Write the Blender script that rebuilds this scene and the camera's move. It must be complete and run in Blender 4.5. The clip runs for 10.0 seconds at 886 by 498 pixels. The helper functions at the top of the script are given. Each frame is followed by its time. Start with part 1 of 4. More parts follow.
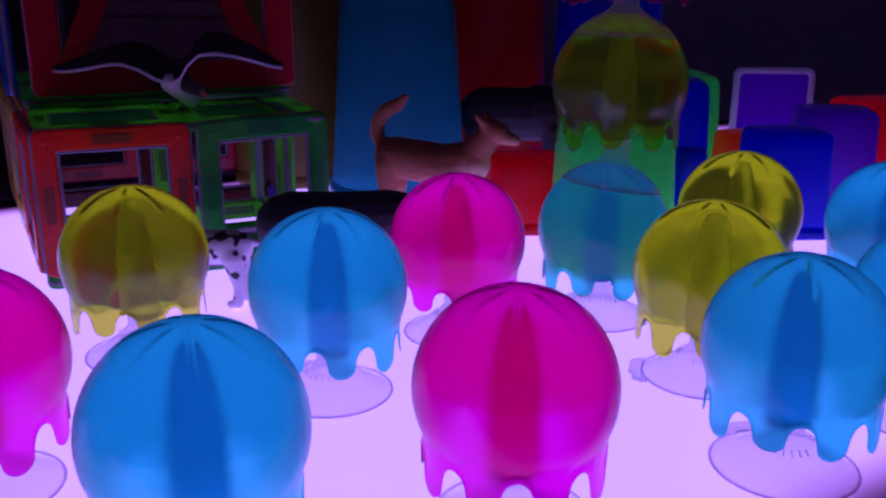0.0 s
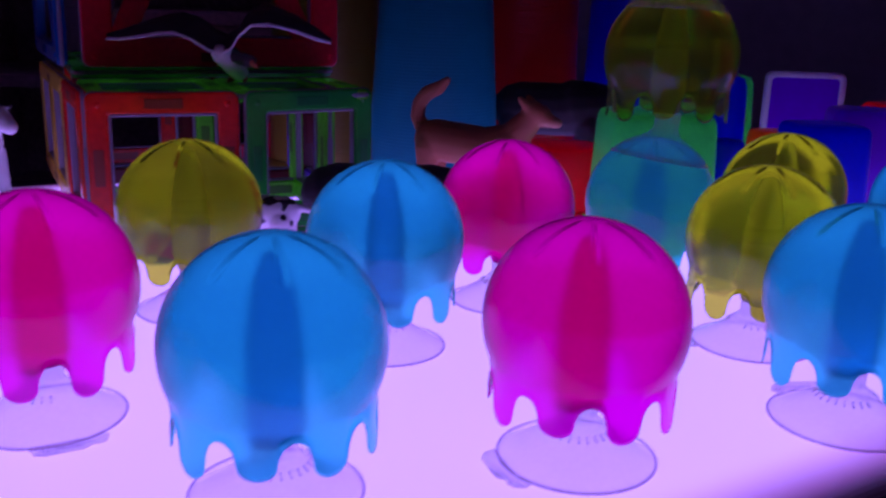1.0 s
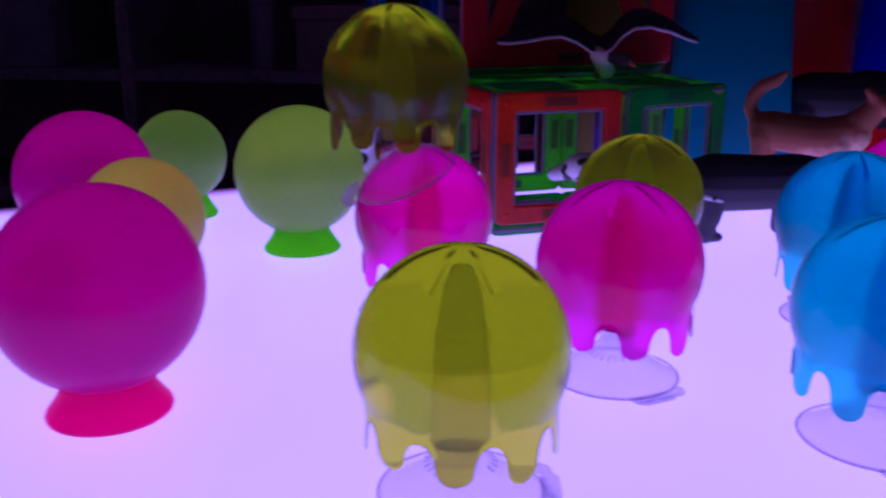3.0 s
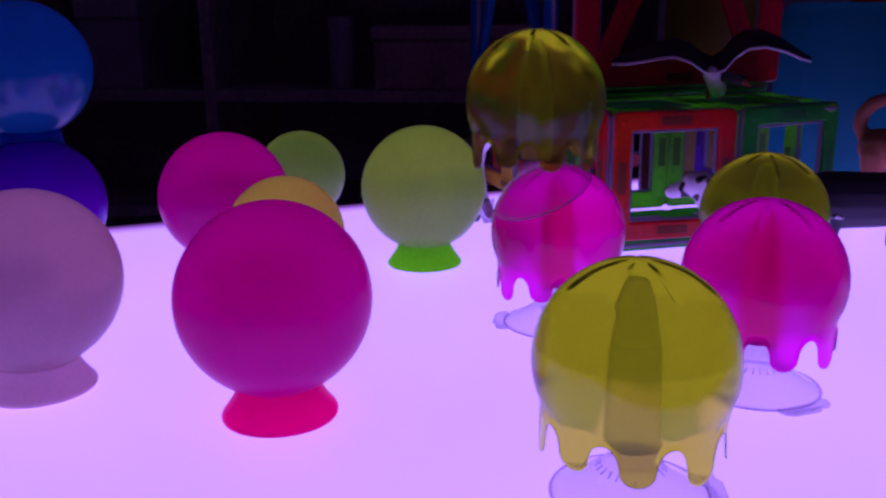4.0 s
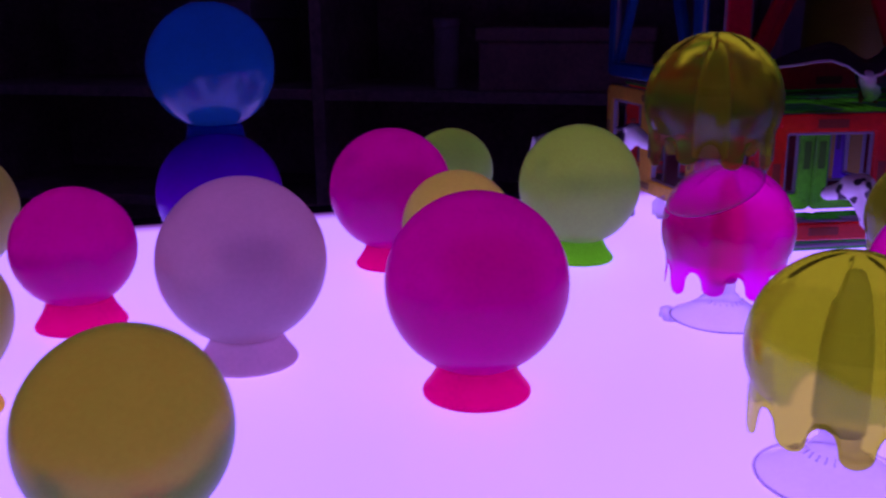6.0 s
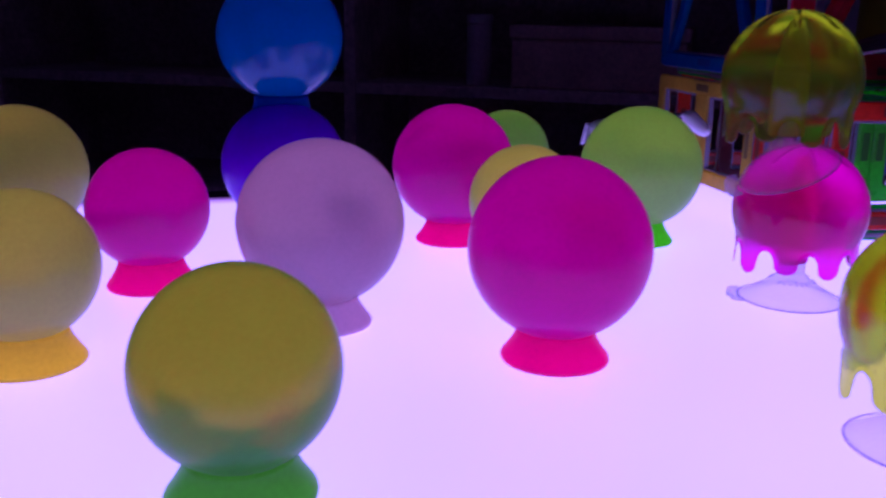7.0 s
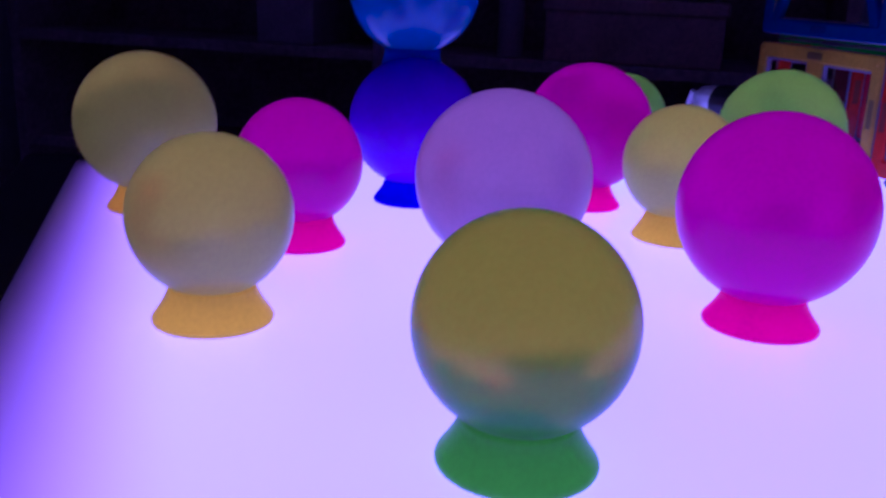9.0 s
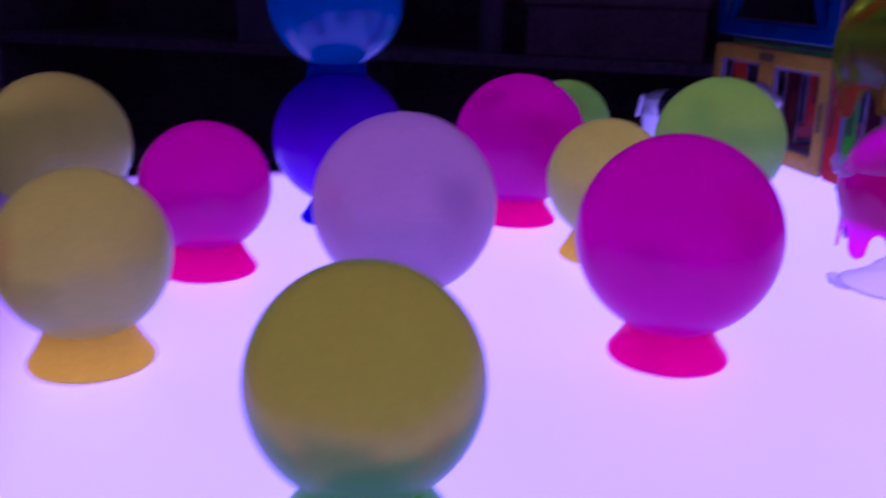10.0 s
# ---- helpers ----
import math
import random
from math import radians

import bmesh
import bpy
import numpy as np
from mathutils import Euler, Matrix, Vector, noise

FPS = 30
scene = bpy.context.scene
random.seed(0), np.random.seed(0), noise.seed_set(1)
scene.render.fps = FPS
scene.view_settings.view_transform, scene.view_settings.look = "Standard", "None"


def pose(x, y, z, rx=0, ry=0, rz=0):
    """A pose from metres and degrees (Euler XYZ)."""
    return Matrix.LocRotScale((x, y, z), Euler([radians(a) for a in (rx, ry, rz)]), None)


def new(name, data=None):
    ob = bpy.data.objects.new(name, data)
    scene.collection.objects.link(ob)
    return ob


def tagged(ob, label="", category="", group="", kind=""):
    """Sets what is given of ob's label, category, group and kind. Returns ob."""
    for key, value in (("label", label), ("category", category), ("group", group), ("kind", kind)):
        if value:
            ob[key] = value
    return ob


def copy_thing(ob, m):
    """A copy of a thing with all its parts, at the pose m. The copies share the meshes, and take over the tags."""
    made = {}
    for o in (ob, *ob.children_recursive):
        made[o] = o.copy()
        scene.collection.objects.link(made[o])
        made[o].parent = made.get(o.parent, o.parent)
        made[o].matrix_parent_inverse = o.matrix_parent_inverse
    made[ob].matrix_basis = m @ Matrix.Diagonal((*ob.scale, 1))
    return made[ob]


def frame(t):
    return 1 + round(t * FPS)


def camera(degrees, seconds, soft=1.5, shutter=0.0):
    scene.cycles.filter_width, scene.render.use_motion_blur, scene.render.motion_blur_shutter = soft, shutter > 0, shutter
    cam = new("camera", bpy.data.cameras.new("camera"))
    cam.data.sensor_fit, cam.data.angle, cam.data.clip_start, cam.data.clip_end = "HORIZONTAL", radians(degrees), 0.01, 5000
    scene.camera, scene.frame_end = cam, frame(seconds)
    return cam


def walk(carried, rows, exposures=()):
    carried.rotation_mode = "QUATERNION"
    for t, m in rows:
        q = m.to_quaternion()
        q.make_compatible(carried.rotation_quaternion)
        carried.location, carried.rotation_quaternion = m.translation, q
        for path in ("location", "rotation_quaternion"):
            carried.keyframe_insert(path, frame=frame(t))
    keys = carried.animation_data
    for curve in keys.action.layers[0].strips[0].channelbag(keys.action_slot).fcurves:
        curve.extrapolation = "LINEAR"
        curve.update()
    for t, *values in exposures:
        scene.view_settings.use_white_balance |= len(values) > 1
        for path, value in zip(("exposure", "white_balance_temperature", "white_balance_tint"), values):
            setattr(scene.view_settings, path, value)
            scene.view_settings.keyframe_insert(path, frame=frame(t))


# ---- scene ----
cam = camera(51.37, 10.0, soft=2.4, shutter=0.5)
PATH = [
    (0.0, 0.0000, 0.0000, 0.1588, 73.18, -0.17, -0.00),
    (0.5, -0.0014, -0.0069, 0.1501, 74.63, -0.30, 0.39),
    (1.0, -0.0199, -0.0104, 0.1318, 74.98, -1.66, 0.66),
    (1.5, -0.0418, -0.0208, 0.1219, 74.63, -1.63, 1.28),
    (2.0, -0.0962, -0.0416, 0.1258, 74.24, -1.37, 3.79),
    (2.5, -0.1399, -0.0536, 0.1346, 73.66, -0.26, 4.91),
    (4.0, -0.2047, -0.0871, 0.1441, 75.11, 0.68, 9.99),
    (4.5, -0.1888, -0.0879, 0.1455, 74.44, 2.80, 9.99),
    (5.0, -0.1938, -0.0825, 0.1482, 74.03, 3.05, 9.72),
    (5.5, -0.2249, -0.0989, 0.1469, 74.78, 2.31, 12.77),
    (7.0, -0.2670, -0.1286, 0.1311, 75.39, -0.98, 16.44),
    (7.5, -0.2994, -0.1226, 0.1207, 74.01, -1.06, 16.26),
    (8.0, -0.3159, -0.1121, 0.1490, 76.05, 0.28, 14.55),
    (8.5, -0.3265, -0.1090, 0.1583, 76.31, 0.41, 14.45),
    (9.0, -0.3465, -0.1340, 0.1170, 73.92, -2.30, 16.22),
    (9.5, -0.3333, -0.1362, 0.1219, 71.75, -0.69, 19.70),
    (10.0, -0.3137, -0.1069, 0.1283, 73.40, -1.29, 16.11),
]
EXPOSURES = [(0.0, 0.0, 6000, 38), (1.0, 0.02, 5950, 43), (1.5, 0.02, 5900, 47), (2.0, 0.0, 5950, 38), (2.5, 0.06, 5350, 18), (4.0, -0.12, 5950, 56), (5.7, -0.12, 5950, 74), (6.9, 0.22, 5450, 26),
             (7.3, 0.66, 5000, 12), (7.7, 0.60, 5000, 12), (8.1, 0.19, 4400, 36), (8.6, 0.19, 4300, 36), (9.0, 0.25, 4350, 44), (9.5, 0.24, 4550, 62), (10.0, 0.23, 4750, 46)]
walk(cam, [(t, pose(x, y, z, rx, ry, rz)) for t, x, y, z, rx, ry, rz in PATH], EXPOSURES)

# ---- light: the glowing table is the lamp of the dark room ----
world = bpy.data.worlds.new("night_room")
world.use_nodes = True
world.node_tree.nodes["Background"].inputs["Color"].default_value = (0.024, 0.016, 0.048, 1)
world.node_tree.nodes["Background"].inputs["Strength"].default_value = 0.16
scene.world = world

TABLE_ANGLE = 31.7
TABLE = pose(0, 0, 0, 0, 0, TABLE_ANGLE)
U0, U1, V0, V1 = -0.432, 0.80, 0.1400, 0.6885


# ---- materials ----
def material(name):
    m = bpy.data.materials.new(name)
    m.use_nodes = True
    nt = m.node_tree
    nt.nodes.clear()
    out = nt.nodes.new("ShaderNodeOutputMaterial")
    return m, nt, out


def node(nt, kind, **values):
    n = nt.nodes.new(kind)
    for key, value in values.items():
        n.inputs[key.replace("_", " ")].default_value = value
    return n


def mottled(nt, colour, scale, amount):
    """The colour, varied a little by noise at two scales."""
    tc = nt.nodes.new("ShaderNodeTexCoord")
    big = node(nt, "ShaderNodeTexNoise", Scale=scale, Detail=3.0)
    fine = node(nt, "ShaderNodeTexNoise", Scale=scale * 9, Detail=2.0)
    nt.links.new(tc.outputs["Object"], big.inputs["Vector"])
    nt.links.new(tc.outputs["Object"], fine.inputs["Vector"])
    add = nt.nodes.new("ShaderNodeMath")
    add.operation = "ADD"
    nt.links.new(big.outputs["Fac"], add.inputs[0])
    nt.links.new(fine.outputs["Fac"], add.inputs[1])
    ramp = nt.nodes.new("ShaderNodeMapRange")
    ramp.inputs["From Min"].default_value = 0.7
    ramp.inputs["From Max"].default_value = 1.3
    ramp.inputs["To Min"].default_value = 1 - amount
    ramp.inputs["To Max"].default_value = 1 + amount
    nt.links.new(add.outputs[0], ramp.inputs["Value"])
    mul = nt.nodes.new("ShaderNodeVectorMath")
    mul.operation = "SCALE"
    mul.inputs[0].default_value = colour
    nt.links.new(ramp.outputs["Result"], mul.inputs["Scale"])
    return mul.outputs["Vector"], fine.outputs["Fac"]


def bump(nt, height, strength, distance=0.0005):
    b = node(nt, "ShaderNodeBump", Strength=strength, Distance=distance)
    nt.links.new(height, b.inputs["Height"])
    return b.outputs["Normal"]


def mix(nt, fac, a, b):
    m = nt.nodes.new("ShaderNodeMixShader")
    if isinstance(fac, float):
        m.inputs[0].default_value = fac
    else:
        nt.links.new(fac, m.inputs[0])
    nt.links.new(a, m.inputs[1])
    nt.links.new(b, m.inputs[2])
    return m.outputs[0]


def silicone(name, colour, through_share=0.55, clear=0.0, gloss=0.9, rough=0.16, scale=60, amount=0.06, clear_tint=None, frost=0.0, ior=1.22):
    """Milky rubber: scatters light back and lets it through; clear: the share that passes without being scattered, frost: how blurred it passes, ior: how far it bends."""
    m, nt, out = material(name)
    col, fine = mottled(nt, colour, scale, amount)
    normal = bump(nt, fine, 0.12)
    back = nt.nodes.new("ShaderNodeBsdfDiffuse")
    fwd = nt.nodes.new("ShaderNodeBsdfTranslucent")
    for n in (back, fwd):
        nt.links.new(col, n.inputs["Color"])
        nt.links.new(normal, n.inputs["Normal"])
    sh = mix(nt, through_share, back.outputs[0], fwd.outputs[0])
    if clear and frost:
        straight = node(nt, "ShaderNodeBsdfRefraction", Color=(*(clear_tint or colour), 1), Roughness=frost, IOR=ior)
        sh = mix(nt, clear, sh, straight.outputs[0])
    elif clear:
        straight = node(nt, "ShaderNodeBsdfTransparent", Color=(*(clear_tint or colour), 1))
        sh = mix(nt, clear, sh, straight.outputs[0])
    shine = node(nt, "ShaderNodeBsdfGlossy", Roughness=rough, Color=(1, 1, 1, 1))
    nt.links.new(normal, shine.inputs["Normal"])
    fres = node(nt, "ShaderNodeLayerWeight", Blend=0.5)
    nt.links.new(normal, fres.inputs["Normal"])
    steep = nt.nodes.new("ShaderNodeMath")
    steep.operation = "POWER"
    steep.inputs[1].default_value = 5.0
    nt.links.new(fres.outputs["Facing"], steep.inputs[0])
    scaled = nt.nodes.new("ShaderNodeMath")
    scaled.operation = "MULTIPLY_ADD"
    scaled.inputs[1].default_value = 0.9 * gloss
    scaled.inputs[2].default_value = 0.035 * gloss
    nt.links.new(steep.outputs[0], scaled.inputs[0])
    nt.links.new(mix(nt, scaled.outputs[0], sh, shine.outputs[0]), out.inputs["Surface"])
    return m


def plastic(name, colour, rough=0.35, transmission=0.0, scale=40, amount=0.1, bump_strength=0.1, metal=0.0):
    m, nt, out = material(name)
    col, fine = mottled(nt, colour, scale, amount)
    p = node(nt, "ShaderNodeBsdfPrincipled", Roughness=rough, Metallic=metal)
    p.inputs["Transmission Weight"].default_value = transmission
    nt.links.new(col, p.inputs["Base Color"])
    nt.links.new(bump(nt, fine, bump_strength), p.inputs["Normal"])
    nt.links.new(p.outputs[0], out.inputs["Surface"])
    return m


def two_tone(name, low, high, split, axis="Z", wobble=0.006, rough=0.7, lean=0.0, relief=0.4):
    """A toy's colour in two tones: one below the split, another above, with an uneven border; lean tips the border up
    towards the head.
    """
    m, nt, out = material(name)
    tc = nt.nodes.new("ShaderNodeTexCoord")
    sep = nt.nodes.new("ShaderNodeSeparateXYZ")
    nt.links.new(tc.outputs["Object"], sep.inputs[0])
    noise_n = node(nt, "ShaderNodeTexNoise", Scale=70.0, Detail=4.0)
    nt.links.new(tc.outputs["Object"], noise_n.inputs["Vector"])
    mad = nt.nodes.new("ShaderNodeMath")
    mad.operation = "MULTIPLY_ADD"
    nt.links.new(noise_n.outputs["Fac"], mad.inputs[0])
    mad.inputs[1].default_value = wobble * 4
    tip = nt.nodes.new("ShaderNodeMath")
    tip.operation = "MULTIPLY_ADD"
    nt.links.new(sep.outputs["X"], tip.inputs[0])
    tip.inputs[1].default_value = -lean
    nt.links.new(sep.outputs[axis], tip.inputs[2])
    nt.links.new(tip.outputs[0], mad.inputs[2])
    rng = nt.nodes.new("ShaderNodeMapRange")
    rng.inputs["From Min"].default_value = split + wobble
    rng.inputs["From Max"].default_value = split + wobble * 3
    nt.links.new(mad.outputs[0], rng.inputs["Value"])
    mx = nt.nodes.new("ShaderNodeMix")
    mx.data_type = "RGBA"
    mx.inputs["A"].default_value = (*low, 1)
    mx.inputs["B"].default_value = (*high, 1)
    ins = [i for i in mx.inputs if i.type == "RGBA"]
    ins[0].default_value, ins[1].default_value = (*low, 1), (*high, 1)
    nt.links.new(rng.outputs[0], mx.inputs[0])
    p = node(nt, "ShaderNodeBsdfPrincipled", Roughness=rough)
    nt.links.new([o for o in mx.outputs if o.type == "RGBA"][0], p.inputs["Base Color"])
    nt.links.new(bump(nt, noise_n.outputs["Fac"], relief, 0.0012), p.inputs["Normal"])
    nt.links.new(p.outputs[0], out.inputs["Surface"])
    return m


def glow_panel():
    """Opal acrylic over violet diodes, a little uneven and dimmer at its rim."""
    m, nt, out = material("lit_opal_acrylic")
    tc = nt.nodes.new("ShaderNodeTexCoord")
    sep = nt.nodes.new("ShaderNodeSeparateXYZ")
    nt.links.new(tc.outputs["Object"], sep.inputs[0])

    def rim(sock, lo, hi, soft):
        a = node(nt, "ShaderNodeMapRange")
        a.interpolation_type = "SMOOTHSTEP"
        a.inputs["From Min"].default_value, a.inputs["From Max"].default_value = lo - 0.05 * soft, lo + soft
        nt.links.new(sock, a.inputs["Value"])
        b = node(nt, "ShaderNodeMapRange")
        b.interpolation_type = "SMOOTHSTEP"
        b.inputs["From Min"].default_value, b.inputs["From Max"].default_value = hi + 0.05 * soft, hi - soft
        nt.links.new(sock, b.inputs["Value"])
        c = nt.nodes.new("ShaderNodeMath")
        c.operation = "MULTIPLY"
        nt.links.new(a.outputs[0], c.inputs[0])
        nt.links.new(b.outputs[0], c.inputs[1])
        return c.outputs[0]

    c = nt.nodes.new("ShaderNodeMath")
    c.operation = "MULTIPLY"
    nt.links.new(rim(sep.outputs["X"], U0, U1, 0.065), c.inputs[0])
    nt.links.new(rim(sep.outputs["Y"], V0, V1, 0.03), c.inputs[1])
    cloud = node(nt, "ShaderNodeTexNoise", Scale=5.0, Detail=1.0)
    nt.links.new(tc.outputs["Object"], cloud.inputs["Vector"])
    s = nt.nodes.new("ShaderNodeMapRange")
    s.inputs["To Min"].default_value, s.inputs["To Max"].default_value = 0.9, 1.1
    nt.links.new(cloud.outputs["Fac"], s.inputs["Value"])
    c2 = nt.nodes.new("ShaderNodeMath")
    c2.operation = "MULTIPLY"
    nt.links.new(c.outputs[0], c2.inputs[0])
    nt.links.new(s.outputs[0], c2.inputs[1])
    c3 = nt.nodes.new("ShaderNodeMath")
    c3.operation = "MULTIPLY"
    c3.inputs[1].default_value = GLOW
    nt.links.new(c2.outputs[0], c3.inputs[0])
    em = node(nt, "ShaderNodeEmission")
    hue = nt.nodes.new("ShaderNodeMixRGB")
    hue.inputs[1].default_value, hue.inputs[2].default_value = (*RIM_COLOUR, 1), (*GLOW_COLOUR, 1)
    nt.links.new(c.outputs[0], hue.inputs[0])
    nt.links.new(hue.outputs[0], em.inputs["Color"])
    nt.links.new(c3.outputs[0], em.inputs["Strength"])
    gl = node(nt, "ShaderNodeBsdfPrincipled", Roughness=0.3)
    gl.inputs["Base Color"].default_value = (0.75, 0.75, 0.78, 1)
    add = nt.nodes.new("ShaderNodeAddShader")
    nt.links.new(em.outputs[0], add.inputs[0])
    nt.links.new(gl.outputs[0], add.inputs[1])
    nt.links.new(add.outputs[0], out.inputs["Surface"])
    return m


GLOW, GLOW_COLOUR, RIM_COLOUR = 1.0, (0.66, 0.43, 1.55), (0.95, 0.30, 1.40)
M_PANEL = glow_panel()
M_RAIL = plastic("black_table_rail", (0.02, 0.02, 0.022), 0.5)
M_WALL = plastic("wall_paint", (0.66, 0.62, 0.70), 0.8, scale=3)
M_FLOOR = plastic("dark_floor", (0.06, 0.045, 0.04), 0.6, scale=4)
M_CEIL = plastic("ceiling_paint", (0.86, 0.84, 0.86), 0.9, scale=3)



def ball_rubber(name, colour, tint, clear, share=0.9, frost=0.29):
    """Solid frosted rubber: its skin scatters the light, its body bends what passes like a cloudy lens."""
    return silicone(name, colour, share, clear, 0.5, 0.3, clear_tint=tint, frost=frost, ior=1.40)


def foot_rubber(name, colour, share=0.85):
    return silicone(name, colour, share, 0.0, 0.4, 0.38)


BALL = {
    "pink": (ball_rubber("pink_rubber", (0.995, 0.002, 0.56), (0.99, 0.003, 0.48), 0.32, 0.74), foot_rubber("pink_rubber_thick", (0.99, 0.004, 0.38), 0.88)),
    "yellow": (ball_rubber("yellow_rubber", (0.82, 0.98, 0.29), (0.94, 0.86, 0.18), 0.32, 0.78), foot_rubber("orange_rubber_thick", (0.93, 0.80, 0.13))),
    "green": (ball_rubber("lime_rubber", (0.60, 0.97, 0.28), (0.74, 0.90, 0.10), 0.30, 0.78), foot_rubber("green_rubber_thick", (0.30, 0.90, 0.04))),
    "olive": (ball_rubber("olive_rubber", (0.25, 0.86, 0.15), (0.95, 0.66, 0.12), 0.46, 0.8, 0.25), foot_rubber("leaf_rubber_thick", (0.30, 0.70, 0.12), 0.8)),
    "blue": (silicone("blue_rubber", (0.03, 0.42, 0.70), 0.85, 0.0, 0.9, 0.17), foot_rubber("blue_rubber_thick", (0.02, 0.16, 0.65), 0.4)),
    "purple": (silicone("violet_rubber", (0.26, 0.01, 0.66), 0.5, 0.0, 0.6, 0.25), foot_rubber("violet_rubber_thick", (0.10, 0.02, 0.66), 0.4)),
    "lavender": (ball_rubber("mauve_rubber", (0.82, 0.64, 0.64), (0.84, 0.62, 0.52), 0.32, 0.8), foot_rubber("mauve_rubber_thick", (0.80, 0.62, 0.62), 0.5)),
}


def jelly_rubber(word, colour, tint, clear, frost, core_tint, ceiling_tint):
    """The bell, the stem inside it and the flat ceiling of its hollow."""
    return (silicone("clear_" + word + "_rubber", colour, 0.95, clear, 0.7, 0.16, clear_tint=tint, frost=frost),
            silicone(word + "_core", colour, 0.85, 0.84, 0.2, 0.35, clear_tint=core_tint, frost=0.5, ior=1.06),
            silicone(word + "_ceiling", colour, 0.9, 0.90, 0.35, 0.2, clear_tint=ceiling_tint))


JELLY = {
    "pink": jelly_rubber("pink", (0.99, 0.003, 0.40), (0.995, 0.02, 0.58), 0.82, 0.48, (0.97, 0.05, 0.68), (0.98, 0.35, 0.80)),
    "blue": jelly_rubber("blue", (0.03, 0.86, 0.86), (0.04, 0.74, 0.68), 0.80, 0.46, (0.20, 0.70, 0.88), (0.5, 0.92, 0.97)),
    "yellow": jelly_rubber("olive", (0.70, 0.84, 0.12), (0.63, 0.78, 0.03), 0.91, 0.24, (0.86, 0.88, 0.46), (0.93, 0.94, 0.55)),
}
M_INNER = silicone("clear_inner_skin", (0.9, 0.9, 0.9), 0.9, 0.975, 0.35, 0.25, clear_tint=(1, 1, 1))
M_CUP = silicone("clear_suction_rubber", (0.95, 0.91, 0.94), 0.75, 0.62, 0.9, 0.12, amount=0.03, clear_tint=(0.95, 0.93, 0.95))

M_RIM = silicone("thick_clear_edge", (0.50, 0.40, 0.50), 0.6, 0.72, 0.7, 0.15, clear_tint=(0.90, 0.86, 0.90))
M_GRIP = silicone("clear_gripping_rubber", (0.90, 0.86, 0.90), 0.75, 0.80, 0.9, 0.12, amount=0.03, clear_tint=(0.97, 0.95, 0.97))
M_TAB = silicone("thick_clear_tab", (0.70, 0.62, 0.70), 0.7, 0.72, 0.8, 0.12, clear_tint=(0.94, 0.92, 0.95))


# ---- mesh helpers ----
def part(name, bm, mat, parent=None, label="", smooth=True, m=None):
    me = bpy.data.meshes.new(name)
    if smooth:
        for f in bm.faces:
            f.smooth = True
    bm.to_mesh(me)
    bm.free()
    me.materials.append(mat)
    ob = new(name, me)
    if parent:
        ob.parent = parent
    if m is not None:
        ob.matrix_basis = m
    if label:
        tagged(ob, label)
    return ob


def empty(name, m, label, category, group="", kind=""):
    ob = new(name)
    ob.empty_display_size = 0.01
    ob.matrix_basis = m
    return tagged(ob, label, category, group, kind)


def revolve(profile, segs=64, bm=None, centre=(0, 0, 0), close=False):
    """A turned form from (radius, height) pairs; a radius of 0 makes a pole."""
    bm = bm or bmesh.new()
    rings = []
    for r, z in profile:
        if r < 1e-7:
            rings.append([bm.verts.new((centre[0], centre[1], centre[2] + z))])
        else:
            rings.append([bm.verts.new((centre[0] + r * math.cos(2 * math.pi * i / segs), centre[1] + r * math.sin(2 * math.pi * i / segs), centre[2] + z)) for i in range(segs)])
    pairs = list(zip(rings, rings[1:]))
    if close:
        pairs.append((rings[-1], rings[0]))
    for a, b in pairs:
        for i in range(segs):
            j = (i + 1) % segs
            quad = [a[i % len(a)], a[j % len(a)], b[j % len(b)], b[i % len(b)]]
            seen = []
            for v in quad:
                if v not in seen:
                    seen.append(v)
            if len(seen) > 2:
                bm.faces.new(seen)
    bmesh.ops.recalc_face_normals(bm, faces=bm.faces)
    return bm


def box(sx, sy, sz, bevel=0.0, segments=2, centre=(0, 0, 0), bm=None):
    bm = bm or bmesh.new()
    made = bmesh.ops.create_cube(bm, size=1, matrix=Matrix.Translation(centre) @ Matrix.Diagonal((sx, sy, sz, 1)))
    if bevel:
        edges = list({e for v in made["verts"] for e in v.link_edges})
        bmesh.ops.bevel(bm, geom=edges, offset=bevel, segments=segments, profile=0.5, affect="EDGES")
    return bm


# ---- room ----
tagged(part("floor", box(5, 5, 0.1, centre=(0, 0.4, -0.65)), M_FLOOR, smooth=False), "dark floor of an unlit room", "floor", kind="structure")
tagged(part("ceiling", box(5, 5, 0.1, centre=(0, 0.4, 1.9)), M_CEIL, smooth=False), "ceiling of an unlit room", "ceiling", kind="structure")
for name, size, at in (("wall_north", (5, 0.1, 2.5), (0, 2.45, 0.62)), ("wall_south", (5, 0.1, 2.5), (0, -1.75, 0.62)),
                       ("wall_east", (0.1, 4.1, 2.5), (2.45, 0.35, 0.62)), ("wall_west", (0.1, 4.1, 2.5), (-2.45, 0.35, 0.62))):
    tagged(part(name, box(*size, centre=at), M_WALL, smooth=False), "brownish wall in the dark", "wall", kind="structure")

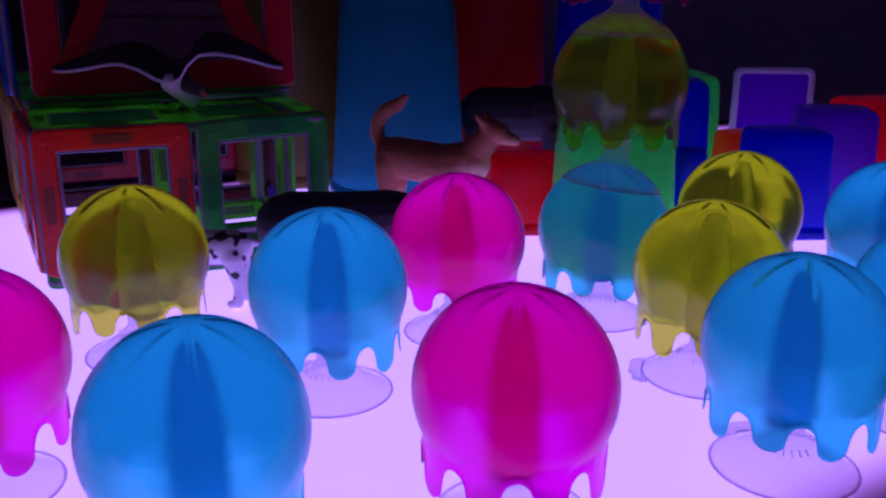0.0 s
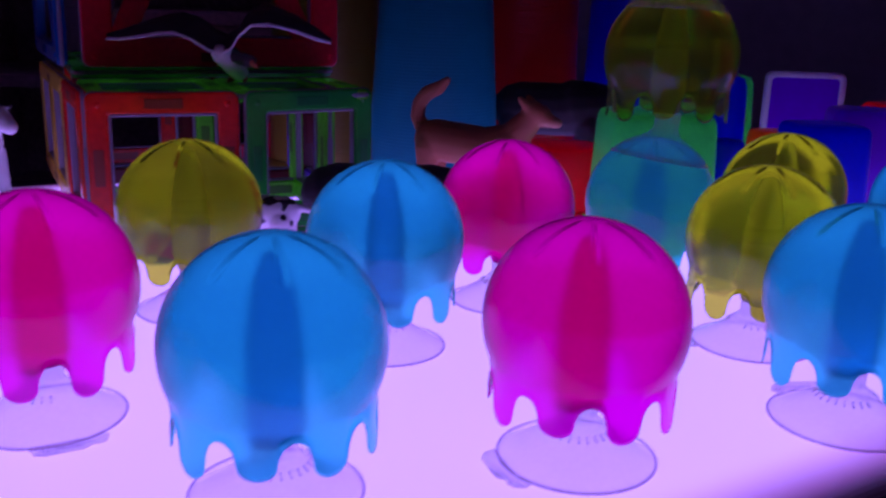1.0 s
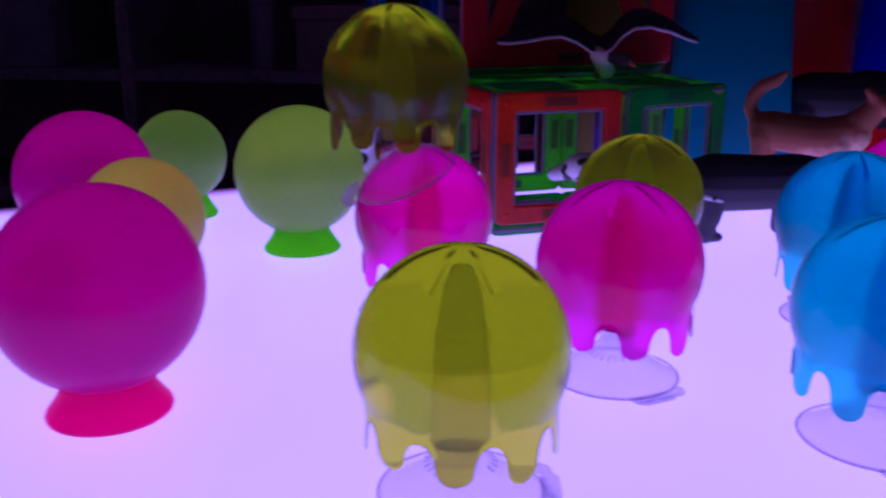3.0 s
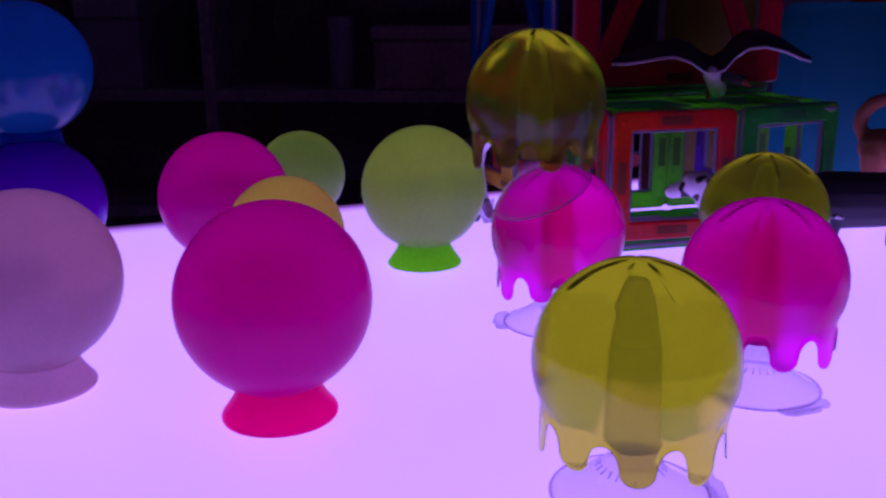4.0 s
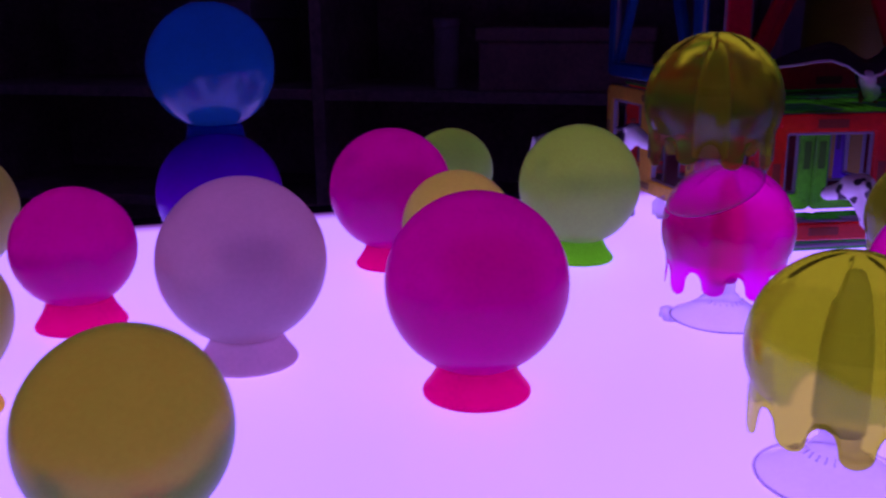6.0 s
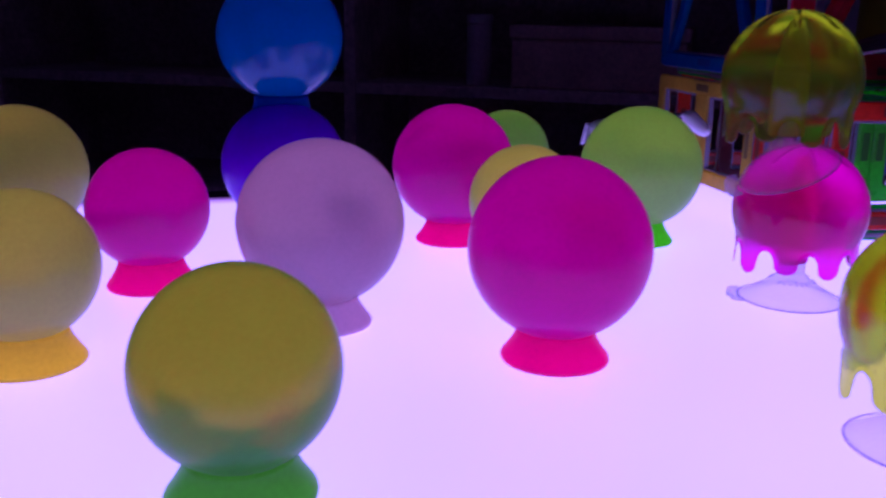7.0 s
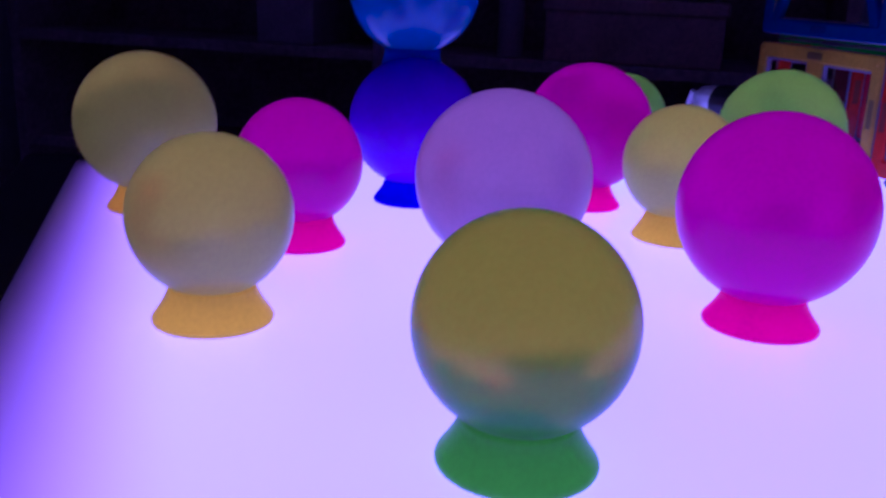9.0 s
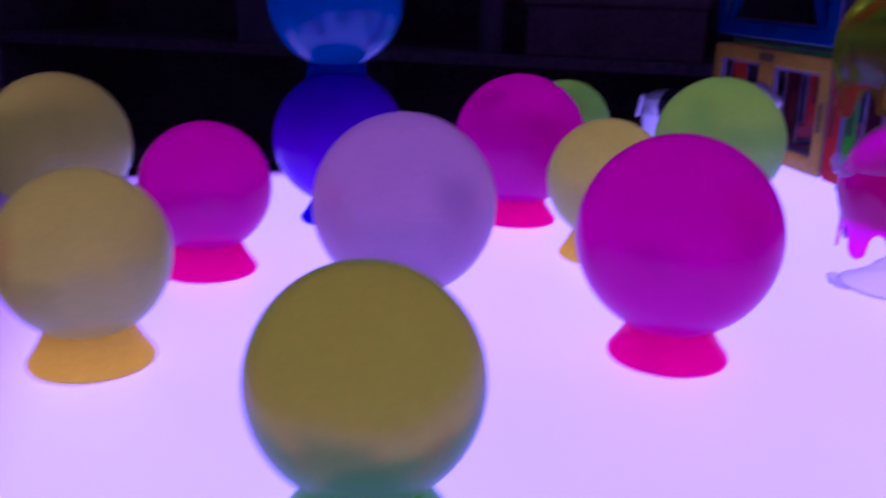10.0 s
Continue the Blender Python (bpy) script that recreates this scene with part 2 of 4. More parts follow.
# ---- light table ----
table = empty("light_table", TABLE, "light table with a glowing violet-white top", "light table")
part("panel", box(U1 - U0, V1 - V0, 0.012, 0.002, 2, ((U0 + U1) / 2, (V0 + V1) / 2, -0.006)), M_PANEL, table, "glowing opal acrylic top", smooth=False)
RW = 0.035
for x0, x1, y0, y1 in ((U0 - RW, U0 - 0.0005, V0 - RW, V1 + RW), (U1 + 0.0005, U1 + RW, V0 - RW, V1 + RW), (U0, U1, V0 - RW, V0 - 0.0005), (U0, U1, V1 + 0.0005, V1 + RW)):
    part("rail", box(x1 - x0, y1 - y0, 0.05, 0.003, 2, ((x0 + x1) / 2, (y0 + y1) / 2, -0.027)), M_RAIL, table, "black frame rail", smooth=False)
for x in (U0 - 0.01, U1 + 0.01):
    for y in (V0 - 0.01, V1 + 0.01):
        part("leg", box(0.04, 0.04, 0.548, 0.004, 2, (x, y, -0.326)), M_RAIL, table, smooth=False)


# ---- suction balls ----
RB, RS, NECK, FOOT = 0.0349, 0.0284, 0.0150, 0.0208


def ball_mesh(r, hc):
    """A hollow rubber ball, open where it grows out of its foot."""
    low = math.asin(NECK / r)
    n = 40
    prof = [(0, hc + r)] + [(r * math.sin(a), hc + r * math.cos(a)) for a in [(math.pi - low) * k / n for k in range(1, n + 1)]]
    return revolve(prof, 72)


def foot_mesh(r, hc, over=0.0):
    """The flared sucker under a ball; over: the radius of a ball that it grips."""
    top = hc - math.sqrt(r * r - NECK * NECK)
    prof = [(0, top + 0.0085), (0.0045, top + 0.0080), (0.0072, top + 0.0060), (0.0086, top + 0.0024), (0.0100, top - 0.0004), (NECK - 0.0006, top - 0.0004), (NECK + 0.0001, top + 0.0006)]
    n = 8
    for k in range(1, n + 1):
        s = k / n
        rad = NECK + (FOOT - NECK) * s ** 1.35
        z = top - (top - 0.0022) * s ** 0.9
        if over:
            z = top + (-0.0035 - (over - math.sqrt(over * over - FOOT * FOOT)) - top) * s
        prof.append((rad, z))
    if over:
        prof += [(FOOT * q, -(over - math.sqrt(over * over - (FOOT * q) ** 2)) + 0.0003) for q in (0.97, 0.8, 0.6, 0.3)] + [(0, 0.0003)]
    else:
        prof += [(FOOT + 0.0004, 0.0012), (FOOT + 0.0002, 0.0003), (FOOT * 0.9, 0.0002), (FOOT * 0.7, 0.003), (0, 0.005)]
    return revolve(prof, 64)


BALLS = [  # colour, large, x, y, z of the support
    ("green", True, -0.3054, 0.4142, 0.0000),
    ("olive", False, -0.3833, 0.0767, 0.0000),
    ("green", False, -0.4000, 0.4812, 0.0000),
    ("lavender", True, -0.4206, 0.2170, 0.0000),
    ("pink", True, -0.4085, 0.3770, 0.0000),
    ("pink", False, -0.5193, 0.2404, 0.0000),
    ("pink", True, -0.3188, 0.2084, 0.0000),
    ("purple", True, -0.4990, 0.3440, 0.0000),
    ("blue", True, -0.5036, 0.3521, 0.0701),
    ("yellow", True, -0.6172, 0.2706, 0.0000),
    ("yellow", False, -0.5056, 0.1389, 0.0000),
    ("yellow", False, -0.3552, 0.3235, 0.0000),
]
ball_words = {"pink": "magenta", "yellow": "pale yellow", "green": "lime green", "olive": "olive brown and green", "blue": "deep blue", "purple": "dark violet", "lavender": "milky mauve"}
foot_words = {"pink": "red-pink", "yellow": "orange", "green": "bright green", "olive": "leaf green", "blue": "dark blue", "purple": "dark violet", "lavender": "mauve"}
ball_made = {}
for colour, large, x, y, z in BALLS:
    key = (colour, large, z > 0)
    m = pose(x, y, z, 0, 0, (x * 7919) % 360)
    if key in ball_made:
        copy_thing(ball_made[key], m)
        continue
    r = RB if large else RS
    hc = r + 0.0093
    stacked = z > 0
    words = f"{'large' if large else 'small'} {ball_words[colour]} rubber ball " + ("stuck on a violet ball" if stacked else "on a sucker foot")
    th = empty("suction_ball", m, words, "suction toy", "rubber suction balls")
    b = part("ball", ball_mesh(r, hc), BALL[colour][0], th)
    part("sucker", foot_mesh(r, hc, RB if stacked else 0.0), BALL[colour][1], th, f"{foot_words[colour]} sucker foot")
    ball_made[key] = th

# ---- jellyfish ----
RJ, HJ = 0.0302, 0.0438


def jelly_shell():
    """A thin bell with star creases on its crown and nine dripping lobes for a rim."""
    segs, bm = 252, bmesh.new()
    rnd = random.Random(5)
    lobes = [rnd.uniform(-0.0016, 0.0014) for _ in range(9)]
    n_dome, n_skirt = 56, 14
    a_end = math.radians(113)
    ceiling = 0.0050

    def point(inner, phi, k):
        th = 0.0016 if inner else 0.0
        r = RJ - th
        lobe = 9 * phi / (2 * math.pi)
        which = int(math.floor(lobe + 0.5)) % 9
        u = 2 * abs(lobe - math.floor(lobe + 0.5))
        if u < 0.54:
            w = 0.58 + 0.42 * math.sqrt(max(0, 1 - (u / 0.54) ** 2))
        else:
            w = 0.58 * (1 - math.sqrt(max(0, 1 - ((1 - u) / 0.46) ** 2)))
        edge = 0.0280 - (0.0112 + lobes[which]) * w - HJ
        if k <= n_dome:
            a = a_end * k / n_dome
            if inner and r * math.cos(a) > ceiling - 0.0012:
                # the crown is solid: the hollow ends in a flat ceiling with a rounded edge
                a_c = math.acos((ceiling - 0.0012) / r)
                return (r * math.sin(a_c) * min(1.0, a / a_c), ceiling - 0.0012 * max(0.0, (a / a_c - 0.8) / 0.2) ** 2)
            crease = 0.0
            deg = math.degrees(a)
            if 7 < deg < 45:
                d = abs((phi * 7 / (2 * math.pi) + 0.5) % 1 - 0.5) * 2 * math.pi / 7 * math.sin(a) * RJ
                along = min(1, (deg - 7) / 5) * min(1, (45 - deg) / 5)
                wide = 0.0007 + 0.0010 * (deg - 7) / 38
                crease = 0.0012 * along * max(0, 1 - d / wide)
            # a small flat button on the very top
            flat = max(a, radians(7)) if not inner else a
            return ((r - crease) * math.sin(a), r * math.cos(flat) - crease * math.cos(a))
        s2 = (k - n_dome) / n_skirt
        z0 = r * math.cos(a_end)
        r0 = r * math.sin(a_end)
        drop = min(edge, z0 - 0.0004) - z0
        thin = 0.0007 * s2 if inner else -0.0003 * s2
        return (r0 - 0.0006 * math.sin(s2 * math.pi) + thin, z0 + drop * s2)

    grids = []
    for inner in (False, True):
        rows = []
        for k in range(0, n_dome + n_skirt + 1):
            ring = []
            for i in range(segs):
                phi = 2 * math.pi * i / segs
                if k == 0:
                    if not ring:
                        ring.append(bm.verts.new((0, 0, HJ + (ceiling if inner else RJ * math.cos(radians(7))))))
                    continue
                r, z = point(inner, phi, k)
                ring.append(bm.verts.new((r * math.cos(phi), r * math.sin(phi), HJ + z)))
            rows.append(ring)
        n_ceil = int(n_dome * math.acos(ceiling / RJ) / a_end)
        for k_row, (a, b) in enumerate(zip(rows, rows[1:])):
            for i in range(segs):
                j = (i + 1) % segs
                if len(a) == 1:
                    f = bm.faces.new([a[0], b[i], b[j]] if not inner else [a[0], b[j], b[i]])
                else:
                    q = [a[i], b[i], b[j], a[j]]
                    f = bm.faces.new(q if not inner else q[::-1])
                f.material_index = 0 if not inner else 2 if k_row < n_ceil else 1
        grids.append(rows)
    o, n = grids[0][-1], grids[1][-1]
    for i in range(segs):
        j = (i + 1) % segs
        bm.faces.new([o[i], n[i], n[j], o[j]])
    return bm


def stem_mesh():
    prof = [(0, HJ + 0.0225), (0.0026, HJ + 0.0210), (0.0042, HJ + 0.0160), (0.0055, HJ + 0.0070), (0.0062, HJ + 0.0020), (0.0063, HJ - 0.004), (0.0064, HJ - 0.008), (0.0064, 0.0265), (0.0062, 0.0195), (0.0056, 0.0185), (0, 0.0185)]
    return revolve(prof, 40)


CUP_R = 0.0238


def cup_mesh(over=0.0, drop=0.0):
    """The clear sucker: a neck that flares into a shallow dish, with a lobed pull tab at its rim."""
    bm = bmesh.new()
    if over:
        out = [(0, 0.0195), (0.0052, 0.0195), (0.0056, 0.0188)]
        zr = lambda r: -(over - math.sqrt(over * over - r * r)) - drop
        rr = CUP_R * 0.95
        out += [(0.0056, 0.004 - drop), (0.0075, zr(0.0075) + 0.0022)]
        out += [(q * rr, zr(q * rr) + 0.0010 + 0.0010 * (1 - q)) for q in (0.45, 0.6, 0.75, 0.9, 1.0)]
        out += [(q * rr, zr(q * rr) + 0.0003) for q in (1.0, 0.8, 0.55, 0.3)] + [(0, 0.0003 - drop)]
    else:
        out = [(0, 0.0195), (0.0052, 0.0195), (0.0056, 0.0188), (0.0056, 0.0140), (0.0068, 0.0122), (0.0076, 0.0118), (0.0078, 0.0108), (0.0100, 0.0094),
               (0.0140, 0.0066), (0.0180, 0.0042), (0.0212, 0.0022), (0.0232, 0.0012), (CUP_R, 0.0008), (CUP_R + 0.0001, 0.0004), (CUP_R - 0.0002, 0.0002),
               (0.0205, 0.0008), (0.0165, 0.0026), (0.0115, 0.0052), (0.006, 0.0072), (0, 0.0078)]
    return revolve(out, 72, bm)


def tab_mesh(z=0.0005):
    """A flat strip along the rim with a raised border, pinched at one end into a round knob."""
    bm = bmesh.new()
    out = [(-0.0105, -0.0016), (-0.0098, 0.0024), (-0.0070, 0.0034), (0.0040, 0.0036), (0.0066, 0.0022), (0.0082, 0.0034), (0.0108, 0.0036), (0.0124, 0.0014), (0.0116, -0.0014), (0.0084, -0.0016), (0.0066, -0.0008), (0.0040, -0.0022), (-0.0080, -0.0024)]
    loops = []
    for shrink, h in ((0.0, 0.0), (0.0, 0.0009), (0.10, 0.0013), (0.26, 0.0013), (0.34, 0.0008)):
        ring_pts = []
        for t, r in out:
            t, r = t + (0.0008 - t) * shrink * 0.5, r + (0.0007 - r) * shrink * 1.6
            ring_pts.append(bm.verts.new((CUP_R + 0.0024 + r - t * t / (2 * CUP_R), t, z + h)))
        loops.append(ring_pts)
    n = len(out)
    for u, v in zip(loops, loops[1:]):
        for k in range(n):
            j = (k + 1) % n
            bm.faces.new([u[k], u[j], v[j], v[k]])
    bm.faces.new(loops[-1])
    bm.faces.new(loops[0][::-1])
    bmesh.ops.recalc_face_normals(bm, faces=bm.faces)
    return bm


def bead_mesh(angle):
    bm = bmesh.new()
    m = Matrix.Rotation(radians(angle), 4, "Z") @ Matrix.Translation((0.0098, 0, 0.0100)) @ Matrix.Rotation(radians(35), 4, "Y")
    bmesh.ops.create_cube(bm, size=1, matrix=m @ Matrix.Diagonal((0.0024, 0.0006, 0.0005, 1)))
    return bm


JELLIES = [  # colour, x, y, z of the support, turn of the bell, turn of the tab
    ("pink", -0.1452, 0.2589, 0.0000, 0, -55),
    ("blue", -0.0644, 0.2169, 0.0000, 31, -80),
    ("pink", 0.0213, 0.2438, 0.0000, 8, 205),
    ("yellow", -0.1286, 0.3684, 0.0000, 17, -20),
    ("blue", -0.0434, 0.3313, 0.0000, 6, 100),
    ("pink", 0.0067, 0.3944, 0.0000, -4, 80),
    ("blue", 0.0753, 0.4163, 0.0000, 3, 90),
    ("yellow", 0.0796, 0.4182, 0.0670, 15, 90),
    ("yellow", 0.1063, 0.3470, 0.0000, 18, 170),
    ("yellow", 0.1489, 0.4480, 0.0000, 33, 60),
    ("blue", 0.1145, 0.2749, 0.0000, -3, 100),
    ("blue", 0.2144, 0.4238, 0.0000, 0, 80),
    ("blue", 0.1780, 0.3113, 0.0000, 22, 60),
    ("yellow", -0.1943, 0.1692, 0.0000, -8, 10),
    ("pink", -0.2250, 0.3216, 0.0000, 18, 185),
    ("yellow", -0.2354, 0.3141, 0.0598, 9, 185),
    ("pink", 0.0806, 0.4192, 0.1290, 4, 90),
]
jelly_words = {"pink": "magenta", "blue": "sky blue", "yellow": "olive yellow"}
shell_src, stem_src, cup_src, tab_src = jelly_shell(), stem_mesh(), cup_mesh(), tab_mesh()
bead_ring = bmesh.new()
for k in range(24):
    if k % 12 < 9:
        piece = bead_mesh(k * 15)
        tmp = bpy.data.meshes.new("tmp")
        piece.to_mesh(tmp)
        piece.free()
        bead_ring.from_mesh(tmp)
        bpy.data.meshes.remove(tmp)


def mesh_of(name, bm, mat):
    me = bpy.data.meshes.new(name)
    for f in bm.faces:
        f.smooth = True
    bm.to_mesh(me)
    me.materials.append(mat)
    return me


rim_src = revolve([(CUP_R + 0.0006 * math.cos(a), 0.0007 + 0.0005 * math.sin(a)) for a in [k * math.pi / 4 for k in range(8)]], 72, close=True)
rim_me = mesh_of("edge", rim_src, M_RIM)
shells = {c: mesh_of("bell", shell_src, JELLY[c][0]) for c in JELLY}
for me in shells.values():
    me.materials.append(M_INNER)
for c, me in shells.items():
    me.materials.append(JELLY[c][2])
stems = {c: mesh_of("stem", stem_src, JELLY[c][1]) for c in JELLY}
cup_me, tab_me, bead_me = mesh_of("sucker", cup_src, M_CUP), mesh_of("pull_tab", tab_src, M_TAB), mesh_of("embossing", bead_ring, M_CUP)
for colour, x, y, z, turn, tab_turn in JELLIES:
    stacked = z > 0
    lift, shift = 0.0, (0.0, 0.0)
    if stacked:
        below = [j for j in JELLIES if j[3] < z and math.hypot(j[1] - x, j[2] - y) < 0.02][-1]
        lift = below[3] + HJ + RJ - z
        shift = (below[1] - x, below[2] - y)
    th = empty("toy_jellyfish", pose(x, y, z), f"see-through {jelly_words[colour]} rubber jellyfish " + ("stuck on another jellyfish" if stacked else "on a clear sucker"), "suction toy", "rubber jellyfish")
    for name, me, rz in (("bell", shells[colour], turn), ("stem", stems[colour], turn)):
        ob = new(name, me)
        ob.parent = th
        ob.matrix_basis = pose(0, 0, 0, 0, 0, rz)
    if stacked:
        cup = part("sucker", cup_mesh(RJ, -lift), M_GRIP, th, "clear sucker gripping a dome")
        # the sucker sits where the leaning toy meets the round crown
        lean = Vector((0, 0, 1)).rotation_difference(Vector((-shift[0], -shift[1], math.sqrt(RJ * RJ - shift[0] ** 2 - shift[1] ** 2)))).to_matrix().to_4x4()
        cup.matrix_basis = Matrix.Translation((*shift, lift - RJ)) @ lean @ Matrix.Translation((0, 0, RJ - lift))
        rr = CUP_R * 0.95
        zz = math.sqrt(RJ * RJ - rr * rr) - RJ + lift + 0.0007
        part("edge", revolve([(rr + 0.0003 * math.cos(a), zz + 0.0003 * math.sin(a)) for a in [k * math.pi / 4 for k in range(8)]], 72, close=True), M_RIM, cup)
    else:
        cup = new("sucker", cup_me)
        cup.parent = th
        tagged(cup, "clear rubber sucker")
        marks = new("embossing", bead_me)
        marks.parent = cup
        marks.matrix_basis = pose(0, 0, 0, 0, 0, turn * 3)
        edge = new("edge", rim_me)
        edge.parent = cup
    tb = new("pull_tab", tab_me)
    tb.parent = cup
    tb.matrix_basis = pose(0, 0, (lift - 0.0098) if stacked else 0, 0, 0, tab_turn)


# ---- magnetic building tiles ----
def tinted(name, colour, rough=0.25):
    """Clear tinted plastic: part of the light goes straight through, part is scattered."""
    return silicone(name, colour, 0.70, 0.16, 0.6, rough, 30, 0.12)


TILE = {
    "orange": tinted("orange_plastic", (0.95, 0.065, 0.02)),
    "green": tinted("green_plastic", (0.01, 0.55, 0.08)),
    "lime": tinted("lime_plastic", (0.20, 0.95, 0.08)),
    "red": tinted("red_plastic", (0.95, 0.03, 0.08)),
    "maroon": tinted("maroon_plastic", (0.14, 0.008, 0.02)),
    "yellow": tinted("yellow_plastic", (0.85, 0.66, 0.12)),
    "blue": tinted("blue_plastic", (0.02, 0.17, 0.48)),
    "violet": tinted("violet_plastic", (0.22, 0.10, 0.50)),
}
M_PLATE = silicone("clear_green_plate", (0.03, 0.4, 0.12), 0.5, 0.86, 0.4, 0.15, clear_tint=(0.16, 0.42, 0.24))
M_LIP = silicone("pale_clear_plastic", (0.46, 0.42, 0.50), 0.4, 0.45, 0.6, 0.2)
M_CLIP = {c: silicone(c + "_clip", tuple(v * 0.36 for v in col), 0.4, 0.1, 0.3) for c, col in
          (("orange", (0.9, 0.2, 0.1)), ("green", (0.06, 0.9, 0.2)), ("lime", (0.3, 0.95, 0.15)), ("red", (0.8, 0.1, 0.1)), ("maroon", (0.4, 0.05, 0.06)), ("yellow", (0.8, 0.6, 0.2)), ("blue", (0.1, 0.3, 0.8)), ("violet", (0.3, 0.2, 0.5)))}
TH = 0.0062


def ring(w, h, x0, z0, x1, z1, thick, r_out=0.004, r_in=0.002):
    """A flat frame with rounded corners, outside 0..w by 0..h, its opening x0..x1 by z0..z1."""
    def loop(ax, az, bx, bz, r):
        pts = []
        for cx, cz, a0 in ((bx - r, bz - r, 0), (ax + r, bz - r, 90), (ax + r, az + r, 180), (bx - r, az + r, 270)):
            for k in range(5):
                a = radians(a0 + 90 * k / 4)
                pts.append((cx + r * math.cos(a), cz + r * math.sin(a)))
        return pts
    b = 0.0009
    bm = bmesh.new()
    layers = []
    for grow, y in ((-b, -thick / 2), (0, -thick / 2 + b), (0, thick / 2 - b), (-b, thick / 2)):
        o = [bm.verts.new((x, y, z)) for x, z in loop(-grow, -grow, w + grow, h + grow, r_out)]
        i = [bm.verts.new((x, y, z)) for x, z in loop(x0 + grow, z0 + grow, x1 - grow, z1 - grow, r_in)]
        layers.append((o, i))
    n = len(layers[0][0])
    for k in range(n):
        j = (k + 1) % n
        for (o, i), (o2, i2) in zip(layers, layers[1:]):
            bm.faces.new([o[k], o2[k], o2[j], o[j]])
            bm.faces.new([i[k], i[j], i2[j], i2[k]])
        o, i = layers[0]
        bm.faces.new([o[k], o[j], i[j], i[k]])
        o, i = layers[-1]
        bm.faces.new([o[k], i[k], i[j], o[j]])
    bmesh.ops.recalc_face_normals(bm, faces=bm.faces)
    return bm


def bar(a, b, wide, thick):
    """A square bar in the tile's plane from a to b."""
    bm = bmesh.new()
    d = Vector((b[0] - a[0], 0, b[1] - a[1]))
    m = Matrix.Translation(((a[0] + b[0]) / 2, 0, (a[1] + b[1]) / 2)) @ Matrix.Rotation(-math.atan2(d.z, d.x), 4, "Y")
    bmesh.ops.create_cube(bm, size=1, matrix=m @ Matrix.Diagonal((d.length, thick, wide, 1)))
    bmesh.ops.bevel(bm, geom=list(bm.edges), offset=0.0008, segments=2, affect="EDGES")
    return bm


def magnetic_tile(colour, m, label, w=0.075, h=0.075, style="window", e=0.0105, brace=0.009):
    th = empty("magnetic_tile", m, label, "magnetic tile", "tiles of the toy house")
    fr = part("frame", ring(w, h, e, e, w - e, h - e, TH), TILE[colour], th, smooth=False)
    # pale band added for the glossy reflection along the tile's outer edge
    part("edge_sheen", ring(w + 0.0012, h + 0.0012, 0.0018, 0.0018, w - 0.0006, h - 0.0006, TH * 0.5, 0.0045, 0.003), M_LIP, th, "pale strip for the sheen along the outer edge", smooth=False, m=pose(-0.0006, 0, -0.0006))
    spans = [(e, w - e)]
    if style == "pair":
        part("mullion", bar((w / 2, e - 0.001), (w / 2, h - e + 0.001), 0.019, TH * 0.95), TILE[colour], th, smooth=False)
        spans = [(e, w / 2 - 0.0095), (w / 2 + 0.0095, w - e)]
    for a, b in spans:
        part("inner_lip", ring(b - a - 0.0002, h - 2 * e - 0.0002, 0.0016, 0.0016, b - a - 0.0018, h - 2 * e - 0.0018, TH * 0.6, 0.0018, 0.001), M_LIP, th, "pale clear inner rim", smooth=False, m=pose(a + 0.0001, 0, e + 0.0001))
    if style == "filled":
        part("plate", box(w - 2 * e - 0.003, TH * 0.4, h - 2 * e - 0.003, 0.0006, 1, (w / 2, 0, h / 2)), M_PLATE, th, "dark green clear plate", smooth=False)
    if style == "truss":
        top, lo = (w / 2, h - e), e - 0.002
        for a, b in (((e + 0.004, lo), top), ((w - e - 0.004, lo), top)):
            part("brace", bar(a, b, brace, TH * 0.9), TILE[colour], th, smooth=False)
            part("ridge", bar((a[0], a[1]), (b[0], b[1]), 0.0016, TH * 1.02), M_CLIP[colour], th, smooth=False)
    for cx, cz, turn in ((w / 2, h - 0.0055, 0), (w / 2, 0.0055, 0), (0.0052, h / 2, 90), (w - 0.0052, h / 2, 90)):
        part("clip", box(0.019, TH + 0.0006, 0.0052, 0.0006, 2), M_CLIP[colour], th, smooth=False, m=pose(cx, 0, cz) @ Matrix.Rotation(radians(turn), 4, "Y"))
        part("seam", box(0.0185, TH * 0.5, 0.0009, 0.0002, 1), M_LIP, th, smooth=False, m=pose(cx, 0, cz) @ Matrix.Rotation(radians(turn), 4, "Y") @ pose(0, 0, 0.0049 * (1 if cz > h / 2 + 0.001 else -1)) if turn == 0 else pose(-0.0004 if cx < w / 2 else w + 0.0004, 0, cz) @ Matrix.Rotation(radians(90), 4, "Y"))
    for cx in (0.0058, w - 0.0058):
        for cz in (0.0058, h - 0.0058):
            part("rivet", revolve([(0, TH / 2 + 0.0006), (0.0013, TH / 2 + 0.0005), (0.0018, TH / 2 - 0.0002), (0.0018, -TH / 2 + 0.0002), (0.0013, -TH / 2 - 0.0005), (0, -TH / 2 - 0.0006)], 12), TILE[colour], th, m=pose(cx, 0, cz, 90))
    return th


A1, A2 = 24.0, 115.5
e1, e2 = Vector((math.cos(radians(A1)), math.sin(radians(A1)), 0)), Vector((math.cos(radians(A2)), math.sin(radians(A2)), 0))
CORNER = Vector((-0.2010, 0.4455, 0))
Z1, Z2 = 0.0085, 0.0908
back = CORNER + e2 * 0.0795
A_SIDE = 117.8  # the side walls stand a little askew
